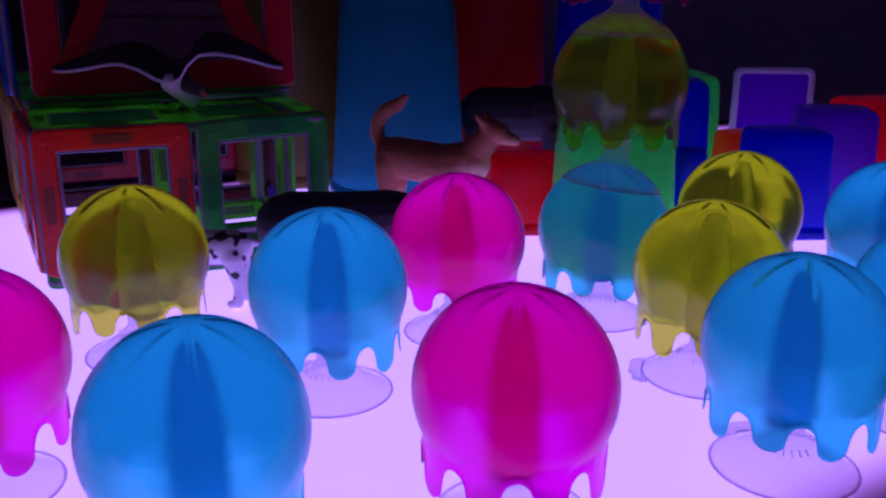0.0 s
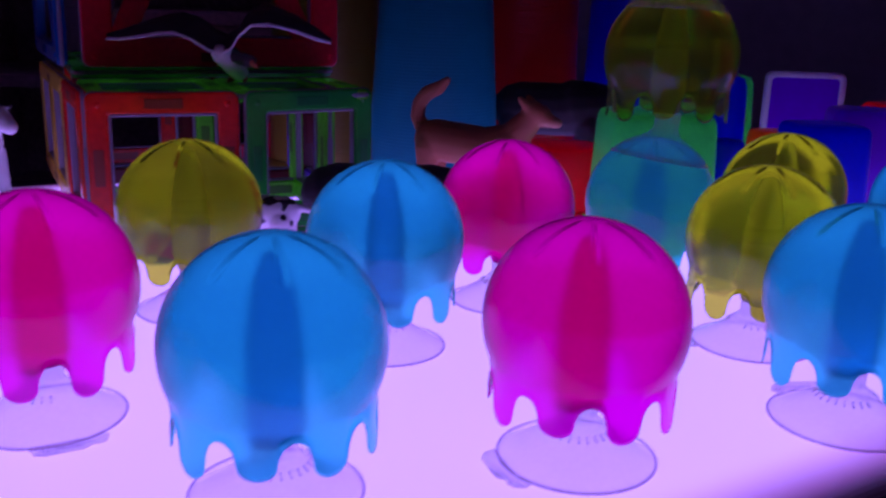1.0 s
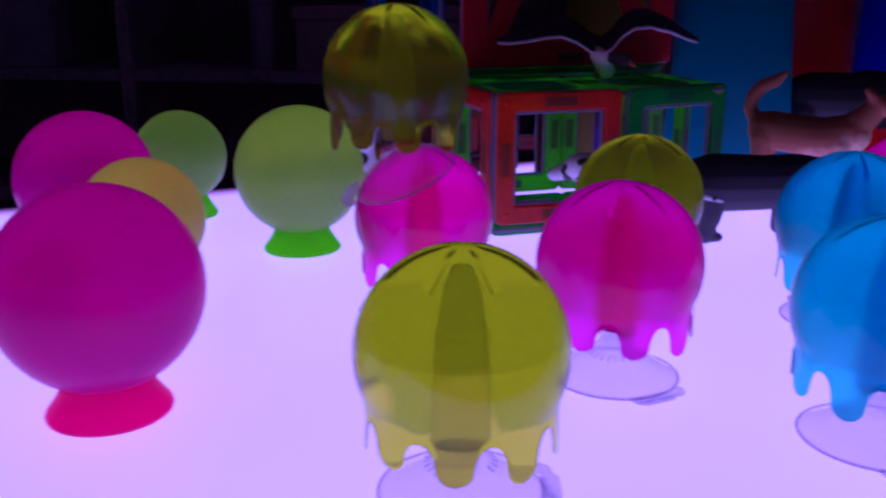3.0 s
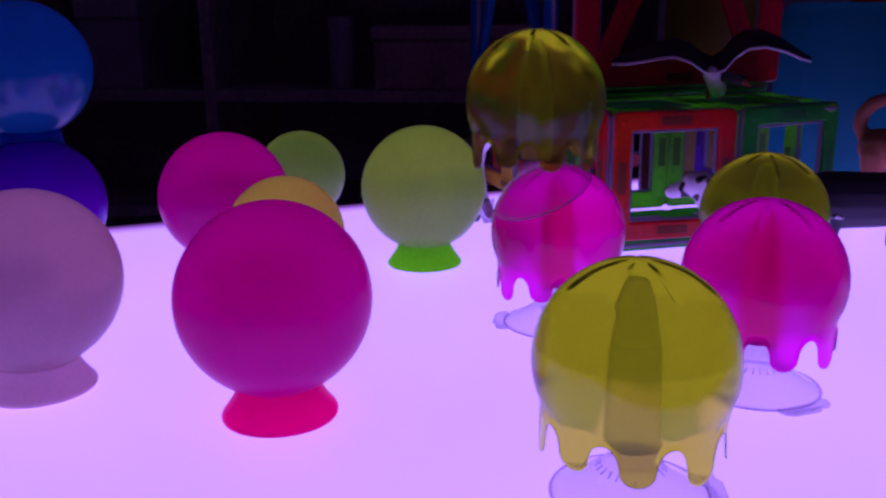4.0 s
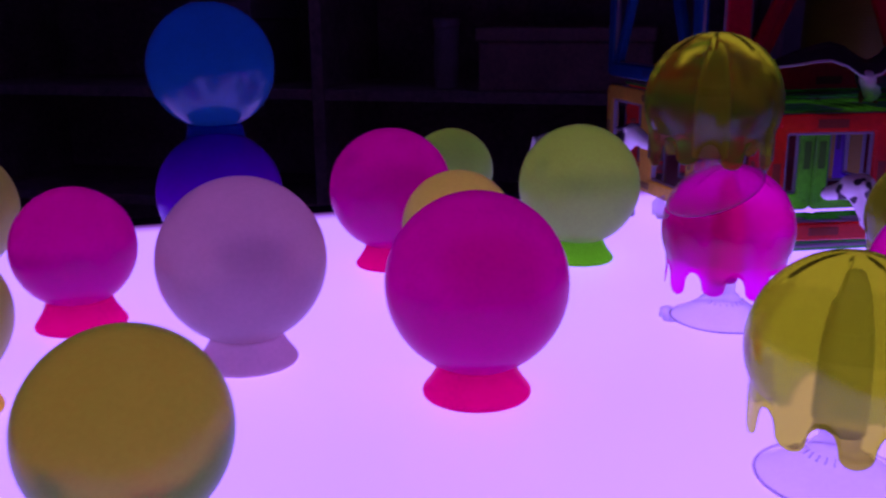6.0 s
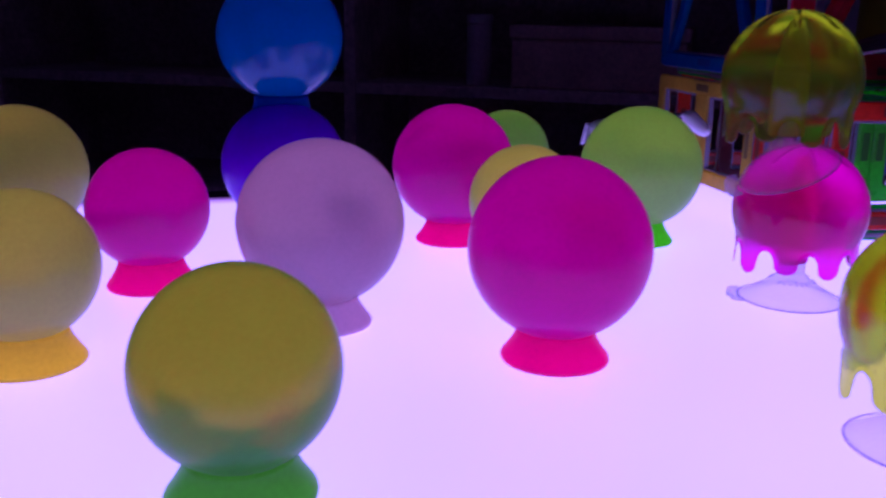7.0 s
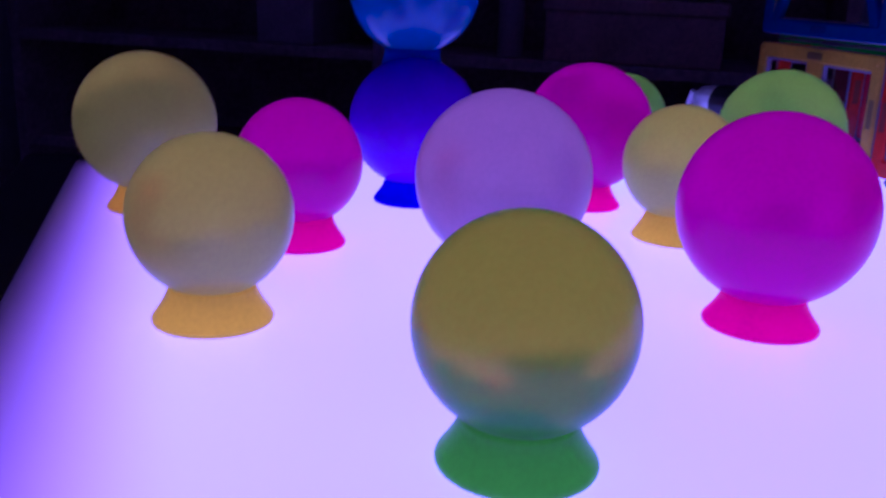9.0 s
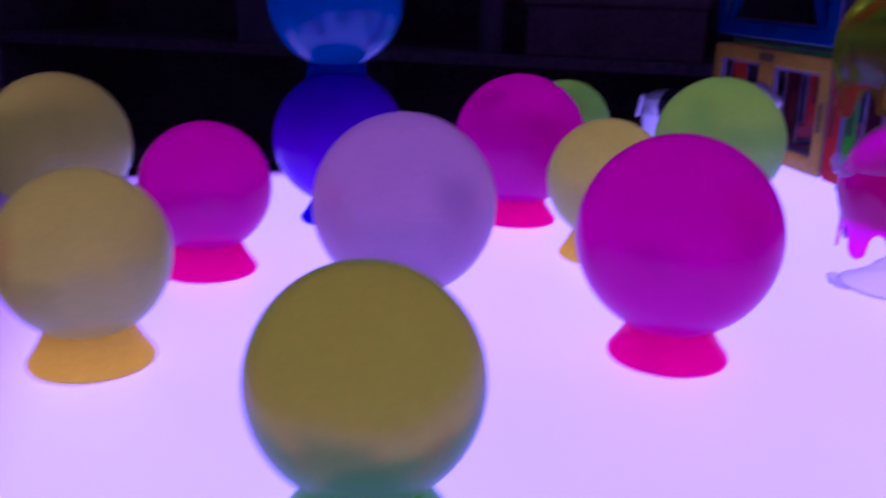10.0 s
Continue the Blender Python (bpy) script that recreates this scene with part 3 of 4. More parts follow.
side = Vector((math.cos(radians(A_SIDE)), math.sin(radians(A_SIDE)), 0))


def upright(p, angle, z):
    return pose(p.x, p.y, z, 0, 0, angle)


magnetic_tile("orange", pose(-0.2010, 0.4455, Z1, 0, 0, 21.3), "upright orange see-through plastic magnetic tile with a square window")
magnetic_tile("green", pose(-0.1272, 0.4724, Z1, 0, 0, 35.5), "upright dark green plastic magnetic tile with a square window")
magnetic_tile("orange", upright(CORNER + side * 0.004, A_SIDE, Z1), "upright orange plastic magnetic tile forming a side wall")
magnetic_tile("yellow", upright(CORNER + side * 0.0825, A_SIDE, Z1), "upright yellow plastic double tile with two windows", w=0.15, style="pair")
magnetic_tile("red", upright(back - e2 * 0.006 + e1 * 0.006, A1 + 1.6, Z2), "large red plastic tile with diagonal braces, upper storey front", w=0.149, h=0.15, style="truss", e=0.0165, brace=0.013)
magnetic_tile("blue", upright(CORNER + side * 0.0815 - e1 * 0.001, A_SIDE, Z2), "large blue plastic tile with diagonal braces, upper storey side", w=0.15, h=0.15, style="truss")
# flat tiles: base, porch roof and the floor of the upper storey
for k in (0, 1):
    p = CORNER + e1 * (0.0755 * k)
    magnetic_tile("green", pose(p.x, p.y, 0.0042, 0, 0, A1) @ pose(0, 0.0, 0, 90, 0, 0).inverted(), "flat green plastic magnetic tile lying on the light table")
    magnetic_tile("lime", pose((p + e2 * 0.0045).x, (p + e2 * 0.0045).y, 0.0802, 0, 0, A1) @ pose(0, 0.0, 0, 90, 0, 0).inverted(), "flat lime green plastic tile roofing the porch", style="filled")
p = back
magnetic_tile("green", pose(p.x, p.y, 0.0870, 0, 0, A1 + 1.6) @ pose(0, 0, 0, 90, 0, 0).inverted(), "large flat green plastic tile carrying the upper storey", w=0.155, h=0.15, style="filled")
# inner walls of the lower storey
for colour, start, angle, label in (
        ("lime", back + e1 * 0.0030, A1, "upright lime green plastic tile inside the toy house"),
        ("lime", back + e1 * 0.0785, A1, "upright lime green plastic tile inside the toy house"),
        ("lime", CORNER + e1 * 0.1300 + e2 * 0.0130, A2, "upright lime green plastic tile at the porch side"),
        ("violet", back + e1 * 0.1480 + e2 * 0.004, A2, "upright violet plastic tile closing the toy house"),
        ("maroon", back + e1 * 0.004 + e2 * 0.072, A1, "upright dark red plastic tile inside the toy house"),
        ("maroon", back + e1 * 0.0795 + e2 * 0.040, A1, "upright dark red plastic tile inside the toy house"),
        ("orange", back + e2 * 0.152 + e1 * 0.004, A1, "upright orange plastic tile at the back of the toy house"),
        ("red", back + e2 * 0.152 + e1 * 0.0805, A1, "upright red plastic tile at the back of the toy house")):
    magnetic_tile(colour, upright(start, angle, Z1), label)

# ---- tumblers ----
CUPM = {
    "blue": silicone("blue_tumbler_plastic", (0.01, 0.44, 0.46), 0.90, 0.40, 0.4, 0.3, clear_tint=(0.02, 0.52, 0.58), frost=0.35, ior=1.1),
    "red": silicone("red_tumbler_plastic", (0.56, 0.03, 0.03), 0.75, 0.08, 0.6, 0.3),
    "navy": silicone("navy_tumbler_plastic", (0.02, 0.05, 0.60), 0.75, 0.08, 0.6, 0.3),
    "olive": silicone("olive_tumbler_plastic", (0.36, 0.30, 0.05), 0.75, 0.08, 0.6, 0.3),
    "green": silicone("green_cup_plastic", (0.03, 0.92, 0.28), 0.7, 0.06, 0.6, 0.3),
    "cobalt": silicone("cobalt_cup_plastic", (0.02, 0.05, 0.70), 0.75, 0.08, 0.6, 0.3),
    "purple": silicone("purple_cup_plastic", (0.28, 0.03, 0.62), 0.75, 0.06, 0.6, 0.3),
    "orange": silicone("orange_cup_plastic", (0.98, 0.34, 0.03), 0.7, 0.05, 0.6, 0.3),
    "white": silicone("white_cup_plastic", (0.78, 0.74, 0.80), 0.5, 0.0, 0.6, 0.3),
    "crimson": silicone("crimson_cup_plastic", (0.85, 0.02, 0.06), 0.75, 0.06, 0.6, 0.3),
}


def tumbler(colour, x, y, r0, r1, h, label):
    """An upturned ribbed tumbler: wide mouth on the table, closed end on top."""
    th = empty("tumbler", pose(x, y, 0), label, "cup", "upturned tumblers")
    n = int(h / 0.0026)
    prof = []
    for k in range(n):
        for s, d in ((0.0, 0.0), (0.7, 0.0), (0.85, -0.0003)):
            z = 0.010 + (h - 0.018) * (k + s) / n
            prof.append((r0 + (r1 - r0) * z / h + d, z))
    top = [(r1 - 0.001, h - 0.004), (r1 - 0.004, h - 0.0008), (r1 - 0.007, h), (r1 - 0.010, h - 0.002), (0, h - 0.002)]
    inner = [(0, h - 0.004), (r1 - 0.008, h - 0.005), (r0 - 0.0022, 0.0004)]
    bm = revolve([(r0 - 0.0018, 0.0003)] + prof + top + inner, 72)
    part("body", bm, CUPM[colour], th)
    part("rim", revolve([(r0 - 0.0004, 0.0003), (r0 + 0.0016, 0.0006), (r0 + 0.0019, 0.004), (r0 + 0.0014, 0.0085), (r0 - 0.0009, 0.0098)], 72, close=True), CUPM[colour], th)
    return th


tumbler("blue", -0.0325, 0.6778, 0.0500, 0.0405, 0.142, "upturned blue ribbed plastic tumbler, lit from below")
tumbler("red", 0.0397, 0.7731, 0.0460, 0.0420, 0.165, "upturned dark red ribbed plastic tumbler behind the toys")
tumbler("navy", 0.1371, 0.7830, 0.0460, 0.0420, 0.165, "upturned navy blue ribbed plastic tumbler in the dark")
tumbler("olive", -0.1191, 0.7228, 0.0440, 0.0400, 0.165, "upturned olive ribbed plastic tumbler behind the toy house")


# ---- square stacking cups ----
def squircle(s, z, r, n=6):
    pts = []
    for cx, cy, a0 in ((1, 1, 0), (-1, 1, 90), (-1, -1, 180), (1, -1, 270)):
        for k in range(n + 1):
            a = radians(a0 + 90 * k / n)
            pts.append((cx * (s - r) + r * math.cos(a), cy * (s - r) + r * math.sin(a), z))
    return pts


def square_cup(colour, m, s, h, label, category="cup", lip=None):
    """An upturned square beaker with rounded corners, thick walls and a rim band."""
    th = empty("stacking_cup", m, label, category, "square stacking cups")

    def skin(levels):
        bm = bmesh.new()
        loops = [[bm.verts.new(p) for p in squircle(a, z, r)] for a, z, r in levels]
        n = len(loops[0])
        for u, v in zip(loops, loops[1:]):
            for k in range(n):
                j = (k + 1) % n
                bm.faces.new([u[k], u[j], v[j], v[k]])
        bm.faces.new(loops[-1])
        return bm, loops
    t = 0.0018
    bm, loops = skin([(s, 0.0003, 0.009), (s * 0.995, 0.012, 0.009), (s * 0.94, h * 0.86, 0.010), (s * 0.925, h * 0.94, 0.010), (s * 0.88, h * 0.985, 0.010), (s * 0.80, h, 0.010)])
    n = len(loops[0])
    ins = [[bm.verts.new(p) for p in squircle(a, z, 0.008)] for a, z in ((s - t, 0.0003), (s * 0.94 - t, h * 0.86), (s * 0.80, h - t * 1.3))]
    for u, v in [(loops[0], ins[0])] + list(zip(ins, ins[1:])):
        for k in range(n):
            j = (k + 1) % n
            bm.faces.new([u[j], u[k], v[k], v[j]])
    bm.faces.new(ins[-1][::-1])
    bmesh.ops.recalc_face_normals(bm, faces=bm.faces)
    part("body", bm, CUPM[colour], th)
    bm2 = bmesh.new()
    lev = [(s + 0.0003, 0.0004), (s + 0.0016, 0.0010), (s + 0.0016, 0.0070), (s + 0.0002, 0.0078)]
    lo = [[bm2.verts.new(p) for p in squircle(a, z, 0.0095)] for a, z in lev]
    for u, v in list(zip(lo, lo[1:])) + [(lo[-1], lo[0])]:
        for k in range(n):
            j = (k + 1) % n
            bm2.faces.new([u[k], u[j], v[j], v[k]])
    bmesh.ops.recalc_face_normals(bm2, faces=bm2.faces)
    part("rim", bm2, CUPM[lip or colour], th)
    return th


square_cup("green", pose(0.0984, 0.5241, 0, 0, 0, 4), 0.0315, 0.0745, "upturned emerald green square plastic cup")
square_cup("cobalt", pose(0.1464, 0.6184, 0, 0, 0, -6), 0.0300, 0.0905, "tall upturned dark blue square plastic cup")
square_cup("cobalt", pose(0.1499, 0.5554, 0, 0, 0, 20), 0.0120, 0.055, "small upturned dark blue square plastic cup")
square_cup("green", pose(0.1653, 0.6996, 0, 0, 0, 0), 0.0380, 0.0860, "tall upturned green square plastic cup behind a blue one")
square_cup("cobalt", pose(0.2146, 0.5695, 0, 0, 0, 3), 0.0250, 0.0650, "upturned bright blue square plastic cup with rounded corners")
square_cup("purple", pose(0.2763, 0.6485, 0, 0, 0, -12), 0.0278, 0.0670, "upturned purple square plastic cup")
square_cup("orange", pose(0.2126, 0.6490, 0, 0, 0, 8), 0.0180, 0.0500, "upturned orange square plastic cup")
square_cup("crimson", pose(0.3413, 0.6991, 0, 0, 0, 10), 0.0380, 0.0660, "upturned bright red square plastic cup")
square_cup("orange", pose(0.3240, 0.5926, 0, 0, 0, 5), 0.0240, 0.0520, "low upturned orange square plastic cup")
square_cup("crimson", pose(0.1015, 0.6400, 0, 0, 0, 2), 0.0135, 0.0560, "narrow upturned bright red square plastic cup")
square_cup("crimson", pose(0.0534, 0.5801, 0, 0, 0, 6), 0.0270, 0.0455, "low upturned red square plastic cup")
pan = empty("display_panel", pose(0.2317, 0.7400, 0, 0, 0, -4), "upright purple plastic panel with a pale rounded frame", "panel")
part("frame", ring(0.062, 0.086, 0.0042, 0.0042, 0.0578, 0.0818, 0.007, 0.006, 0.004), CUPM["white"], pan, "pale frame", smooth=False)
part("plate", box(0.0545, 0.003, 0.0785, 0.001, 2, (0.031, 0.0005, 0.043)), CUPM["purple"], pan, smooth=False)


# ---- toy animals ----
def capsule(bm, a, ra, b, rb, segs=14):
    """A tapered limb with round ends."""
    a, b = Vector(a), Vector(b)
    axis = b - a
    length = max(axis.length, 1e-6)
    turn = axis.to_track_quat("Z", "Y").to_matrix().to_4x4()
    prof = [(0, -ra)] + [(ra * math.cos(t), ra * math.sin(t)) for t in (-1.1, -0.6, 0.0)] + [(rb * math.cos(t), length + rb * math.sin(t)) for t in (0.0, 0.6, 1.1)] + [(0, length + rb)]
    tmp = revolve(prof, segs)
    tmp.transform(Matrix.Translation(a) @ turn)
    me = bpy.data.meshes.new("tmp")
    tmp.to_mesh(me)
    tmp.free()
    bm.from_mesh(me)
    bpy.data.meshes.remove(me)


def creature(name, limbs, mat, m, label, voxel=0.0011, rounds=4):
    """A moulded toy animal: limbs fused into one skin."""
    bm = bmesh.new()
    for a, ra, b, rb in limbs:
        capsule(bm, a, ra, b, rb)
        if abs(a[1]) > 0.0001 and a[1] == b[1] or abs(b[1]) > 0.0025:
            capsule(bm, (a[0], -a[1], a[2]), ra, (b[0], -b[1], b[2]), rb)
    ob = part(name, bm, mat)
    ob.matrix_basis = m
    r = ob.modifiers.new("fuse", "REMESH")
    r.mode, r.voxel_size, r.use_smooth_shade = "VOXEL", voxel, True
    s = ob.modifiers.new("soften", "SMOOTH")
    s.factor, s.iterations = 0.5, rounds
    return tagged(ob, label, "toy animal", "toy animals")


# the dog's pale lower tone paints in the table's light on belly and chest
M_DOG = two_tone("brown_dog_lit_below", (0.88, 0.56, 0.36), (0.36, 0.11, 0.045), 0.034, wobble=0.008, lean=0.45, relief=1.6)
M_BEAR = two_tone("black_painted_bear", (0.06, 0.06, 0.068), (0.035, 0.035, 0.04), 0.02)
M_BULL = two_tone("black_painted_bull", (0.012, 0.012, 0.014), (0.010, 0.010, 0.012), 0.03)


def spotted(name, dark, pale, scale, cut, belt=None):
    m, nt, out = material(name)
    tc = nt.nodes.new("ShaderNodeTexCoord")
    n = node(nt, "ShaderNodeTexNoise", Scale=scale, Detail=1.0)
    nt.links.new(tc.outputs["Object"], n.inputs["Vector"])
    ramp = nt.nodes.new("ShaderNodeValToRGB")
    ramp.color_ramp.elements[0].position, ramp.color_ramp.elements[0].color = cut, (*pale, 1)
    ramp.color_ramp.elements[1].position, ramp.color_ramp.elements[1].color = cut + 0.02, (*dark, 1)
    fac = n.outputs["Fac"]
    if belt:
        sep = nt.nodes.new("ShaderNodeSeparateXYZ")
        nt.links.new(tc.outputs["Object"], sep.inputs[0])
        for lo, hi in ((belt[0] - 0.004, belt[0]), (belt[1] + 0.004, belt[1])):
            rng = nt.nodes.new("ShaderNodeMapRange")
            rng.inputs["From Min"].default_value, rng.inputs["From Max"].default_value = lo, hi
            nt.links.new(sep.outputs["X"], rng.inputs["Value"])
            mul = nt.nodes.new("ShaderNodeMath")
            mul.operation = "MULTIPLY"
            nt.links.new(fac, mul.inputs[0])
            nt.links.new(rng.outputs[0], mul.inputs[1])
            fac = mul.outputs[0]
    nt.links.new(fac, ramp.inputs[0])
    p = node(nt, "ShaderNodeBsdfPrincipled", Roughness=0.5)
    nt.links.new(ramp.outputs[0], p.inputs["Base Color"])
    nt.links.new(p.outputs[0], out.inputs["Surface"])
    return m


M_COW = spotted("black_and_white_cow_paint", (0.015, 0.015, 0.017), (0.72, 0.70, 0.72), 38, 0.44, belt=(-0.024, 0.038))
M_DALM = spotted("spotted_dog_paint", (0.02, 0.02, 0.022), (0.72, 0.70, 0.72), 130, 0.58)

# a brown dog, head raised, tail curled up
creature("toy_dog", [
    ((-0.028, 0, 0.050), 0.0128, (0.006, 0, 0.048), 0.0126), ((0.006, 0, 0.048), 0.0126, (0.022, 0, 0.051), 0.0130),
    ((0.022, 0, 0.053), 0.0105, (0.036, 0, 0.069), 0.0070), ((0.036, 0, 0.071), 0.0072, (0.041, 0, 0.070), 0.0062),
    ((0.041, 0, 0.0685), 0.0050, (0.051, 0, 0.0665), 0.0032), ((0.034, 0.0046, 0.075), 0.0032, (0.0300, 0.0062, 0.0795), 0.0018),
    ((-0.036, 0, 0.055), 0.0046, (-0.0405, 0, 0.063), 0.0044), ((-0.0405, 0, 0.063), 0.0044, (-0.0395, 0, 0.071), 0.0045), ((-0.0395, 0, 0.071), 0.0045, (-0.034, 0, 0.078), 0.0046), ((-0.034, 0, 0.078), 0.0046, (-0.026, 0, 0.0815), 0.0042), ((-0.026, 0, 0.0815), 0.0042, (-0.0205, 0, 0.0865), 0.0024),
    ((-0.029, 0.0062, 0.046), 0.0085, (-0.030, 0.0068, 0.028), 0.0052), ((-0.030, 0.0068, 0.028), 0.0045, (-0.036, 0.0068, 0.016), 0.0030), ((-0.036, 0.0068, 0.016), 0.0030, (-0.033, 0.0068, 0.003), 0.0028), ((-0.033, 0.0068, 0.0030), 0.0028, (-0.028, 0.0068, 0.0026), 0.0024),
    ((0.020, 0.0062, 0.046), 0.0072, (0.021, 0.0062, 0.022), 0.0038), ((0.021, 0.0062, 0.022), 0.0034, (0.020, 0.0062, 0.003), 0.0029), ((0.020, 0.0062, 0.0030), 0.0029, (0.026, 0.0062, 0.0026), 0.0024),
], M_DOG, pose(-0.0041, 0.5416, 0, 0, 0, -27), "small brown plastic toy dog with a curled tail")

# a black bear on all fours
creature("toy_bear", [
    ((-0.026, 0, 0.037), 0.0190, (0.004, 0, 0.037), 0.0178), ((0.004, 0, 0.037), 0.0178, (0.026, 0, 0.039), 0.0165),
    ((0.026, 0, 0.040), 0.0115, (0.040, 0, 0.034), 0.0090), ((0.042, 0, 0.033), 0.0080, (0.053, 0, 0.028), 0.0042), ((0.036, 0.006, 0.043), 0.0026, (0.036, 0.0062, 0.0445), 0.0022),
    ((-0.028, 0.0080, 0.036), 0.0100, (-0.029, 0.0090, 0.016), 0.0062), ((-0.029, 0.0090, 0.016), 0.0058, (-0.031, 0.0090, 0.004), 0.0048), ((-0.031, 0.0090, 0.0040), 0.0038, (-0.024, 0.0090, 0.0036), 0.0034),
    ((0.022, 0.0080, 0.036), 0.0085, (0.020, 0.0090, 0.016), 0.0058), ((0.020, 0.0090, 0.016), 0.0054, (0.019, 0.0090, 0.004), 0.0046), ((0.019, 0.0090, 0.0040), 0.0038, (0.026, 0.0090, 0.0036), 0.0034),
    ((-0.038, 0, 0.044), 0.0035, (-0.042, 0, 0.041), 0.0025),
], M_BEAR, pose(-0.0525, 0.4666, 0, 0, 0, 8) @ Matrix.Diagonal((1, 1.15, 0.88, 1)), "black plastic toy bear walking on all fours")

# a large black bull behind the dog
creature("toy_bull", [
    ((-0.030, 0, 0.056), 0.0200, (0.010, 0, 0.056), 0.0200), ((0.010, 0, 0.058), 0.0210, (0.026, 0, 0.060), 0.0180),
    ((0.026, 0, 0.058), 0.0140, (0.046, 0, 0.046), 0.0110), ((0.046, 0, 0.046), 0.0100, (0.058, 0, 0.034), 0.0065), ((0.044, 0.008, 0.054), 0.0028, (0.050, 0.016, 0.060), 0.0012),
    ((-0.034, 0.0100, 0.046), 0.0110, (-0.036, 0.0110, 0.020), 0.0060), ((-0.036, 0.0110, 0.020), 0.0055, (-0.034, 0.0110, 0.005), 0.0052),
    ((0.022, 0.0100, 0.046), 0.0100, (0.022, 0.0110, 0.020), 0.0058), ((0.022, 0.0110, 0.020), 0.0054, (0.023, 0.0110, 0.005), 0.0052),
    ((-0.050, 0, 0.062), 0.0025, (-0.054, 0, 0.030), 0.0020),
], M_BULL, pose(0.0619, 0.6897, 0, 0, 0, -8), "large black plastic toy bull standing in the dark", 0.0014)

# a black-and-white cow
creature("toy_cow", [
    ((-0.030, 0, 0.048), 0.0135, (0.006, 0, 0.047), 0.0145), ((0.006, 0, 0.047), 0.0145, (0.024, 0, 0.049), 0.0120),
    ((0.024, 0, 0.051), 0.0095, (0.040, 0, 0.066), 0.0070), ((0.040, 0, 0.068), 0.0072, (0.052, 0, 0.061), 0.0048), ((0.038, 0.005, 0.071), 0.0024, (0.036, 0.012, 0.072), 0.0018),
    ((-0.032, 0.0075, 0.042), 0.0080, (-0.034, 0.0080, 0.020), 0.0042), ((-0.034, 0.0080, 0.020), 0.0036, (-0.032, 0.0080, 0.004), 0.0036),
    ((0.022, 0.0075, 0.042), 0.0075, (0.029, 0.0080, 0.020), 0.0040), ((0.029, 0.0080, 0.020), 0.0035, (0.036, 0.0080, 0.004), 0.0038),
    ((-0.041, 0, 0.052), 0.0022, (-0.046, 0, 0.054), 0.0022), ((-0.046, 0, 0.054), 0.0022, (-0.050, 0, 0.038), 0.0020),
], M_COW, pose(-0.3180, 0.5450, 0, 0, 0, -33) @ Matrix.Diagonal((1.04, 0.95, 0.90, 1)), "black and white plastic toy cow standing on the table")

# a spotted dog in front of the window
creature("toy_spotted_dog", [
    ((-0.030, 0, 0.030), 0.0085, (0.012, 0, 0.029), 0.0090), ((0.012, 0, 0.031), 0.0090, (0.021, 0, 0.043), 0.0072),
    ((0.021, 0, 0.046), 0.0080, (0.026, 0, 0.046), 0.0072), ((0.026, 0, 0.0445), 0.0058, (0.038, 0, 0.0415), 0.0040), ((0.019, 0.0065, 0.048), 0.0032, (0.016, 0.0080, 0.040), 0.0026),
    ((-0.030, 0.0048, 0.026), 0.0062, (-0.032, 0.0052, 0.013), 0.0034), ((-0.032, 0.0052, 0.013), 0.0028, (-0.031, 0.0052, 0.0028), 0.0026), ((-0.031, 0.0052, 0.0028), 0.0024, (-0.027, 0.0052, 0.0024), 0.0020),
    ((0.012, 0.0046, 0.026), 0.0054, (0.012, 0.0050, 0.013), 0.0030), ((0.012, 0.0050, 0.013), 0.0027, (0.013, 0.0050, 0.0028), 0.0025), ((0.013, 0.0050, 0.0028), 0.0024, (0.017, 0.0050, 0.0024), 0.0020),
    ((-0.038, 0, 0.033), 0.0022, (-0.052, 0, 0.030), 0.0012),
], M_DALM, pose(-0.1299, 0.4303, 0, 0, 0, 176), "white plastic toy dog with black spots", 0.0009)


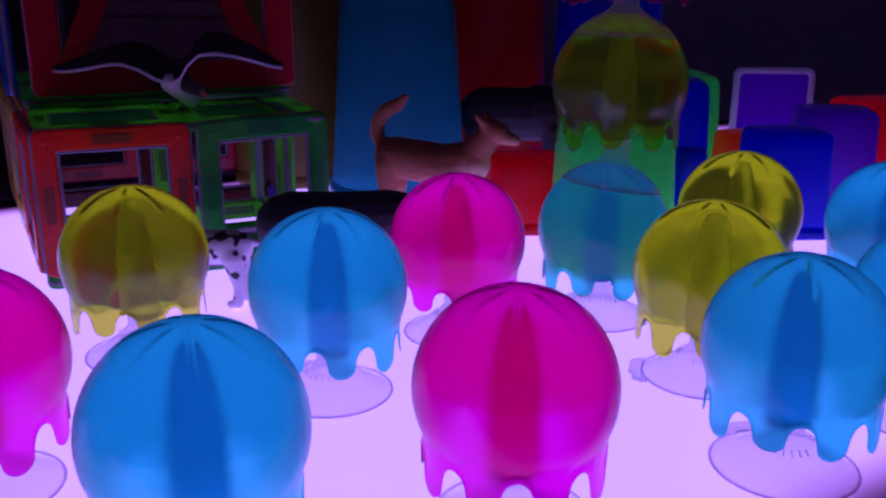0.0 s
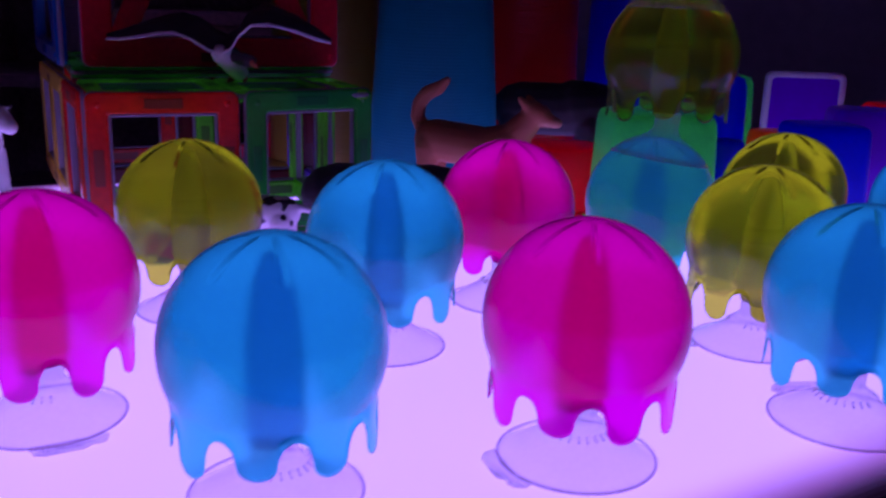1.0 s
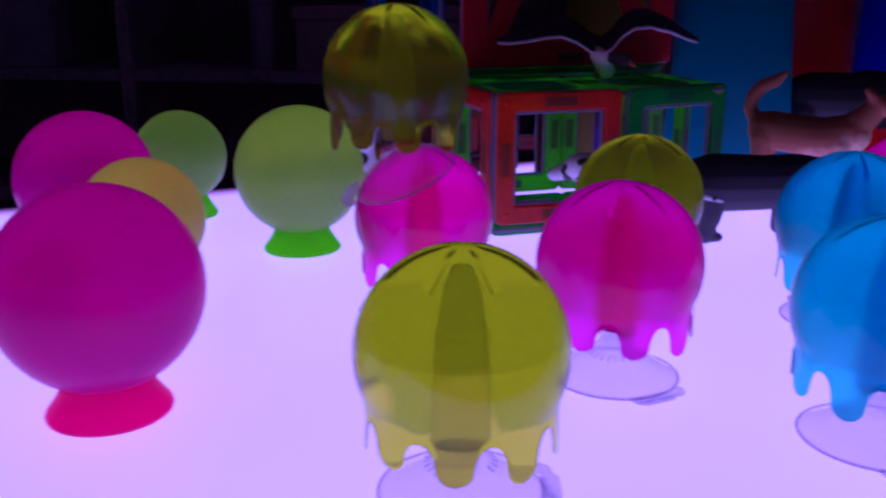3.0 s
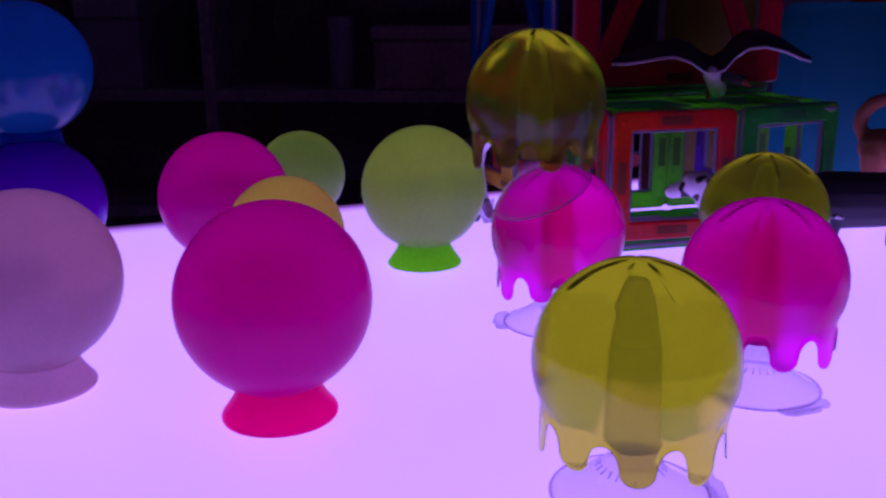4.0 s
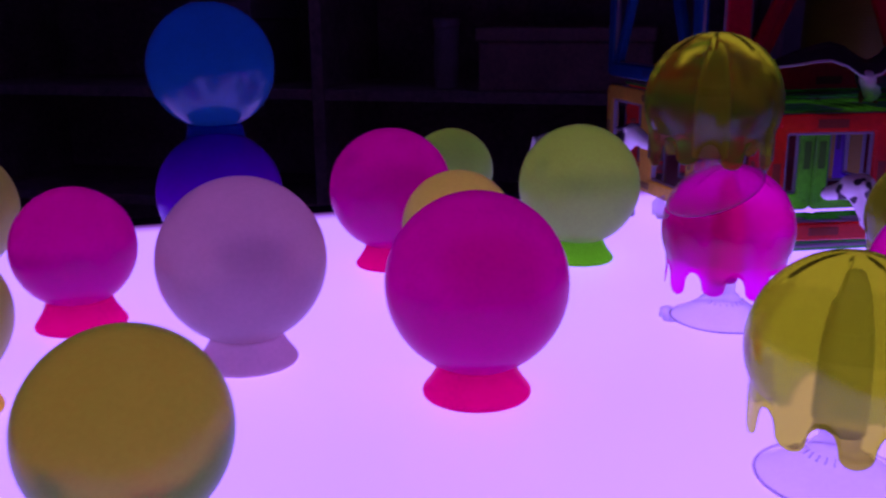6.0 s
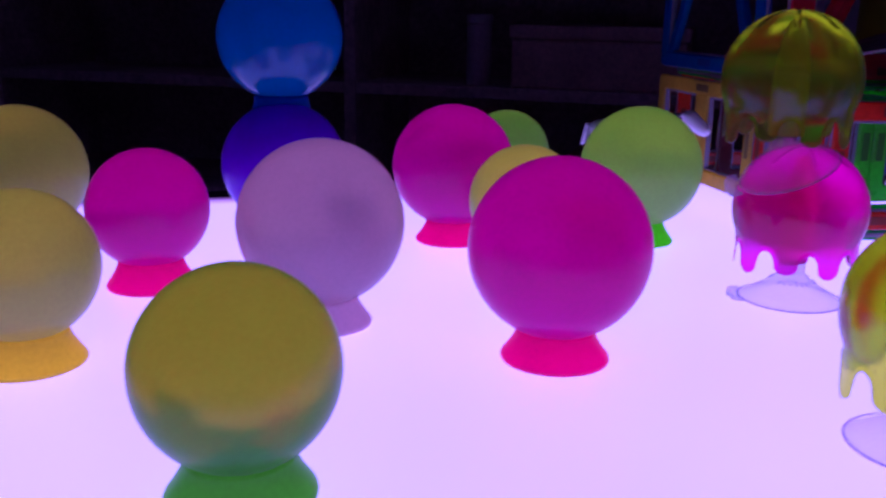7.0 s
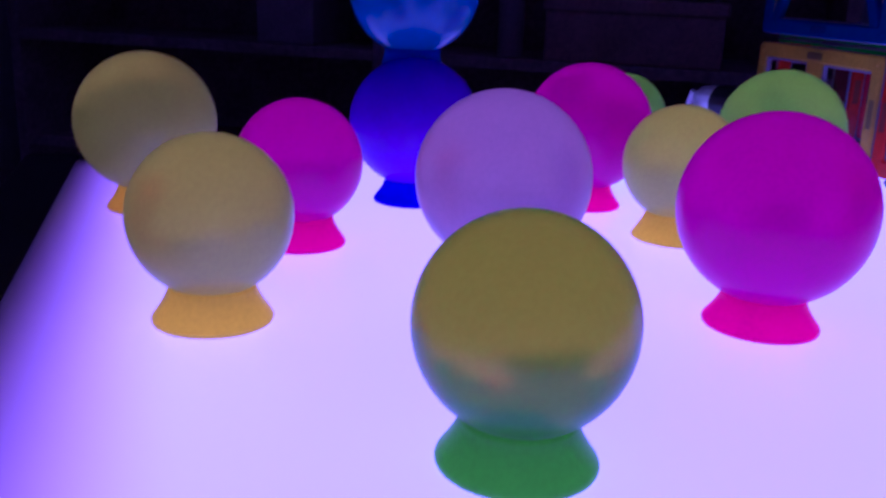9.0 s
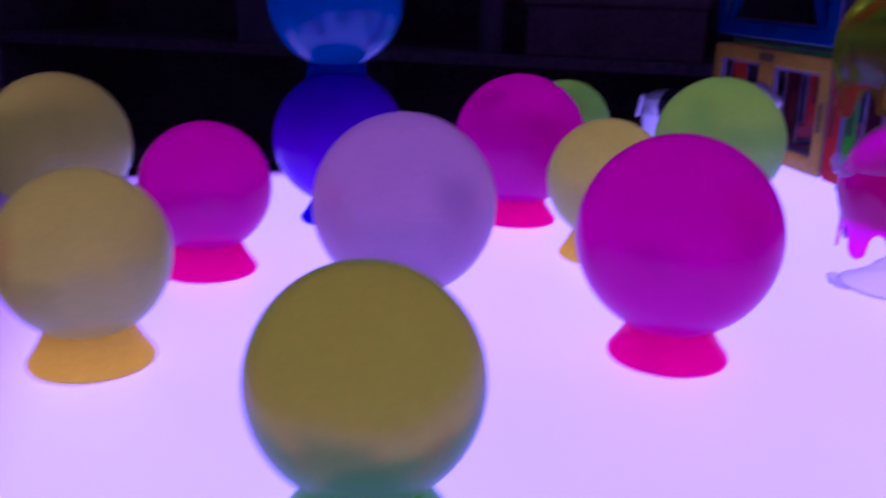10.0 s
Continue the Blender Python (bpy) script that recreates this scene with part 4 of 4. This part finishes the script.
def eagle():
    """A perched bird with both wings spread, dark above and white below."""
    bm = bmesh.new()
    span = [(-0.063, 0.0225, -0.028, 0.004), (-0.055, 0.0225, -0.031, 0.012), (-0.045, 0.0240, -0.0325, 0.017), (-0.034, 0.0262, -0.033, 0.020), (-0.026, 0.0267, -0.033, 0.022), (-0.017, 0.0235, -0.032, 0.023), (-0.009, 0.0180, -0.029, 0.022),
            (-0.003, 0.0165, -0.027, 0.020), (0.003, 0.0190, -0.029, 0.022), (0.008, 0.0260, -0.032, 0.023), (0.015, 0.0315, -0.035, 0.022), (0.024, 0.0325, -0.035, 0.020), (0.036, 0.0295, -0.029, 0.016), (0.047, 0.0250, -0.020, 0.011), (0.054, 0.0230, -0.013, 0.004)]
    loops = []
    for x, z, y, chord in span:
        up = 0.5
        pts = [(x, y, z), (x, y + 0.002, z + 0.0013), (x, y + chord * 0.5, z + chord * up * 0.5 + 0.0020), (x, y + chord, z + chord * up), (x, y + chord * 0.5, z + chord * up * 0.5 - 0.0006), (x, y + 0.0025, z - 0.0004)]
        loops.append([bm.verts.new(p) for p in pts])
    white = []
    for a, b in zip(loops, loops[1:]):
        for k in range(6):
            j = (k + 1) % 6
            f = bm.faces.new([a[k], a[j], b[j], b[k]])
            if k in (0, 3, 4, 5):
                white.append(f)
    bm.faces.new(loops[0])
    bm.faces.new(loops[-1][::-1])
    for f in white:
        f.material_index = 1
    count = len(bm.faces)
    for a, ra, b, rb, slot in (((-0.004, -0.022, 0.0165), 0.0050, (0.002, -0.006, 0.0065), 0.0052, 1), ((0.004, -0.020, 0.0150), 0.0034, (0.0125, -0.025, 0.0130), 0.0036, 0),
                               ((0.0140, -0.027, 0.0125), 0.0018, (0.0175, -0.030, 0.0105), 0.0007, 2), ((-0.002, -0.006, 0.012), 0.0048, (-0.004, 0.008, 0.016), 0.0030, 0),
                               ((-0.003, -0.002, 0.0060), 0.0020, (-0.003, 0.000, 0.0014), 0.0015, 2), ((0.004, -0.002, 0.0060), 0.0020, (0.004, 0.000, 0.0014), 0.0015, 2),
                               ((-0.003, 0.000, 0.0013), 0.0013, (-0.004, -0.006, 0.0010), 0.0010, 2), ((0.004, 0.000, 0.0013), 0.0013, (0.005, -0.006, 0.0010), 0.0010, 2)):
        n0 = len(bm.faces)
        capsule(bm, a, ra, b, rb)
        bm.faces.ensure_lookup_table()
        for f in bm.faces[n0:]:
            f.material_index = slot
    ob = part("toy_eagle", bm, plastic("dark_feather_paint", (0.035, 0.025, 0.028), 0.6, scale=200, amount=0.4, bump_strength=0.5))
    ob.data.materials.append(plastic("white_feather_paint", (0.75, 0.70, 0.72), 0.6, scale=200))
    ob.data.materials.append(plastic("red_brown_foot_paint", (0.45, 0.10, 0.04), 0.5))
    ob.matrix_basis = pose(-0.1400, 0.5130, 0.0850)
    return tagged(ob, "plastic toy eagle with spread wings, dark above, white below", "toy animal", "toy animals")


eagle()

# ---- far side of the dark room ----
M_WOOD = plastic("brown_wood", (0.52, 0.38, 0.40), 0.5, scale=8, amount=0.3)
M_CARD = plastic("brown_card", (0.60, 0.38, 0.36), 0.8, scale=14, amount=0.2)
M_PALE = plastic("pale_enamel", (0.50, 0.40, 0.46), 0.5, scale=14, amount=0.15)
BX0, BX1, BY0, BY1, SHELF = -2.0, -0.1, 1.80, 2.18, -0.03
case = empty("bookcase", pose(0, 0, -0.6), "brown wooden bookcase in the unlit back of the room", "bookcase")
for x in (BX0, (BX0 + BX1) / 2, BX1):
    part("upright", box(0.028, BY1 - BY0, 1.25, 0.003, 2, (x, (BY0 + BY1) / 2, 0.625)), M_WOOD, case, smooth=False)
part("back_panel", box(BX1 - BX0, 0.012, 1.24, 0.001, 1, ((BX0 + BX1) / 2, BY1 + 0.007, 0.622)), M_WOOD, case, smooth=False)
for x0, x1 in ((BX0, (BX0 + BX1) / 2), ((BX0 + BX1) / 2, BX1)):
    for z in (0.05, 0.31, SHELF + 0.6, 0.86, 1.23):
        part("shelf", box(x1 - x0 - 0.030, BY1 - BY0 - 0.006, 0.024, 0.002, 2, ((x0 + x1) / 2, (BY0 + BY1) / 2, z - 0.012)), M_WOOD, case, smooth=False)


def storage_box(x0, x1, h, z, mat, label):
    """A lidded box on a shelf."""
    th = empty("storage_box", pose((x0 + x1) / 2, 1.95, z), label, "box")
    w = x1 - x0
    part("body", box(w, 0.26, h * 0.78, 0.006, 2, (0, 0, h * 0.39)), mat, th, smooth=False)
    part("lid", box(w + 0.012, 0.272, h * 0.21, 0.005, 2, (0, 0, h * 0.89)), mat, th, smooth=False)


storage_box(-0.690, -0.330, 0.132, SHELF, M_CARD, "long brown card box on a bookcase shelf")
storage_box(-1.355, -1.215, 0.195, SHELF, M_PALE, "pale upright box on a bookcase shelf")
storage_box(-0.560, -0.240, 0.120, -0.29, M_CARD, "brown card box on a low bookcase shelf")
can = empty("canister", pose(-0.775, 1.88, SHELF), "pale round canister on a bookcase shelf", "canister")
part("body", revolve([(0, 0), (0.026, 0), (0.0275, 0.003), (0.0275, 0.128), (0.026, 0.131), (0, 0.131)], 40), M_PALE, can)
part("lid", revolve([(0, 0.1312), (0.0285, 0.1312), (0.029, 0.134), (0.029, 0.148), (0.026, 0.151), (0, 0.152)], 40), M_PALE, can)
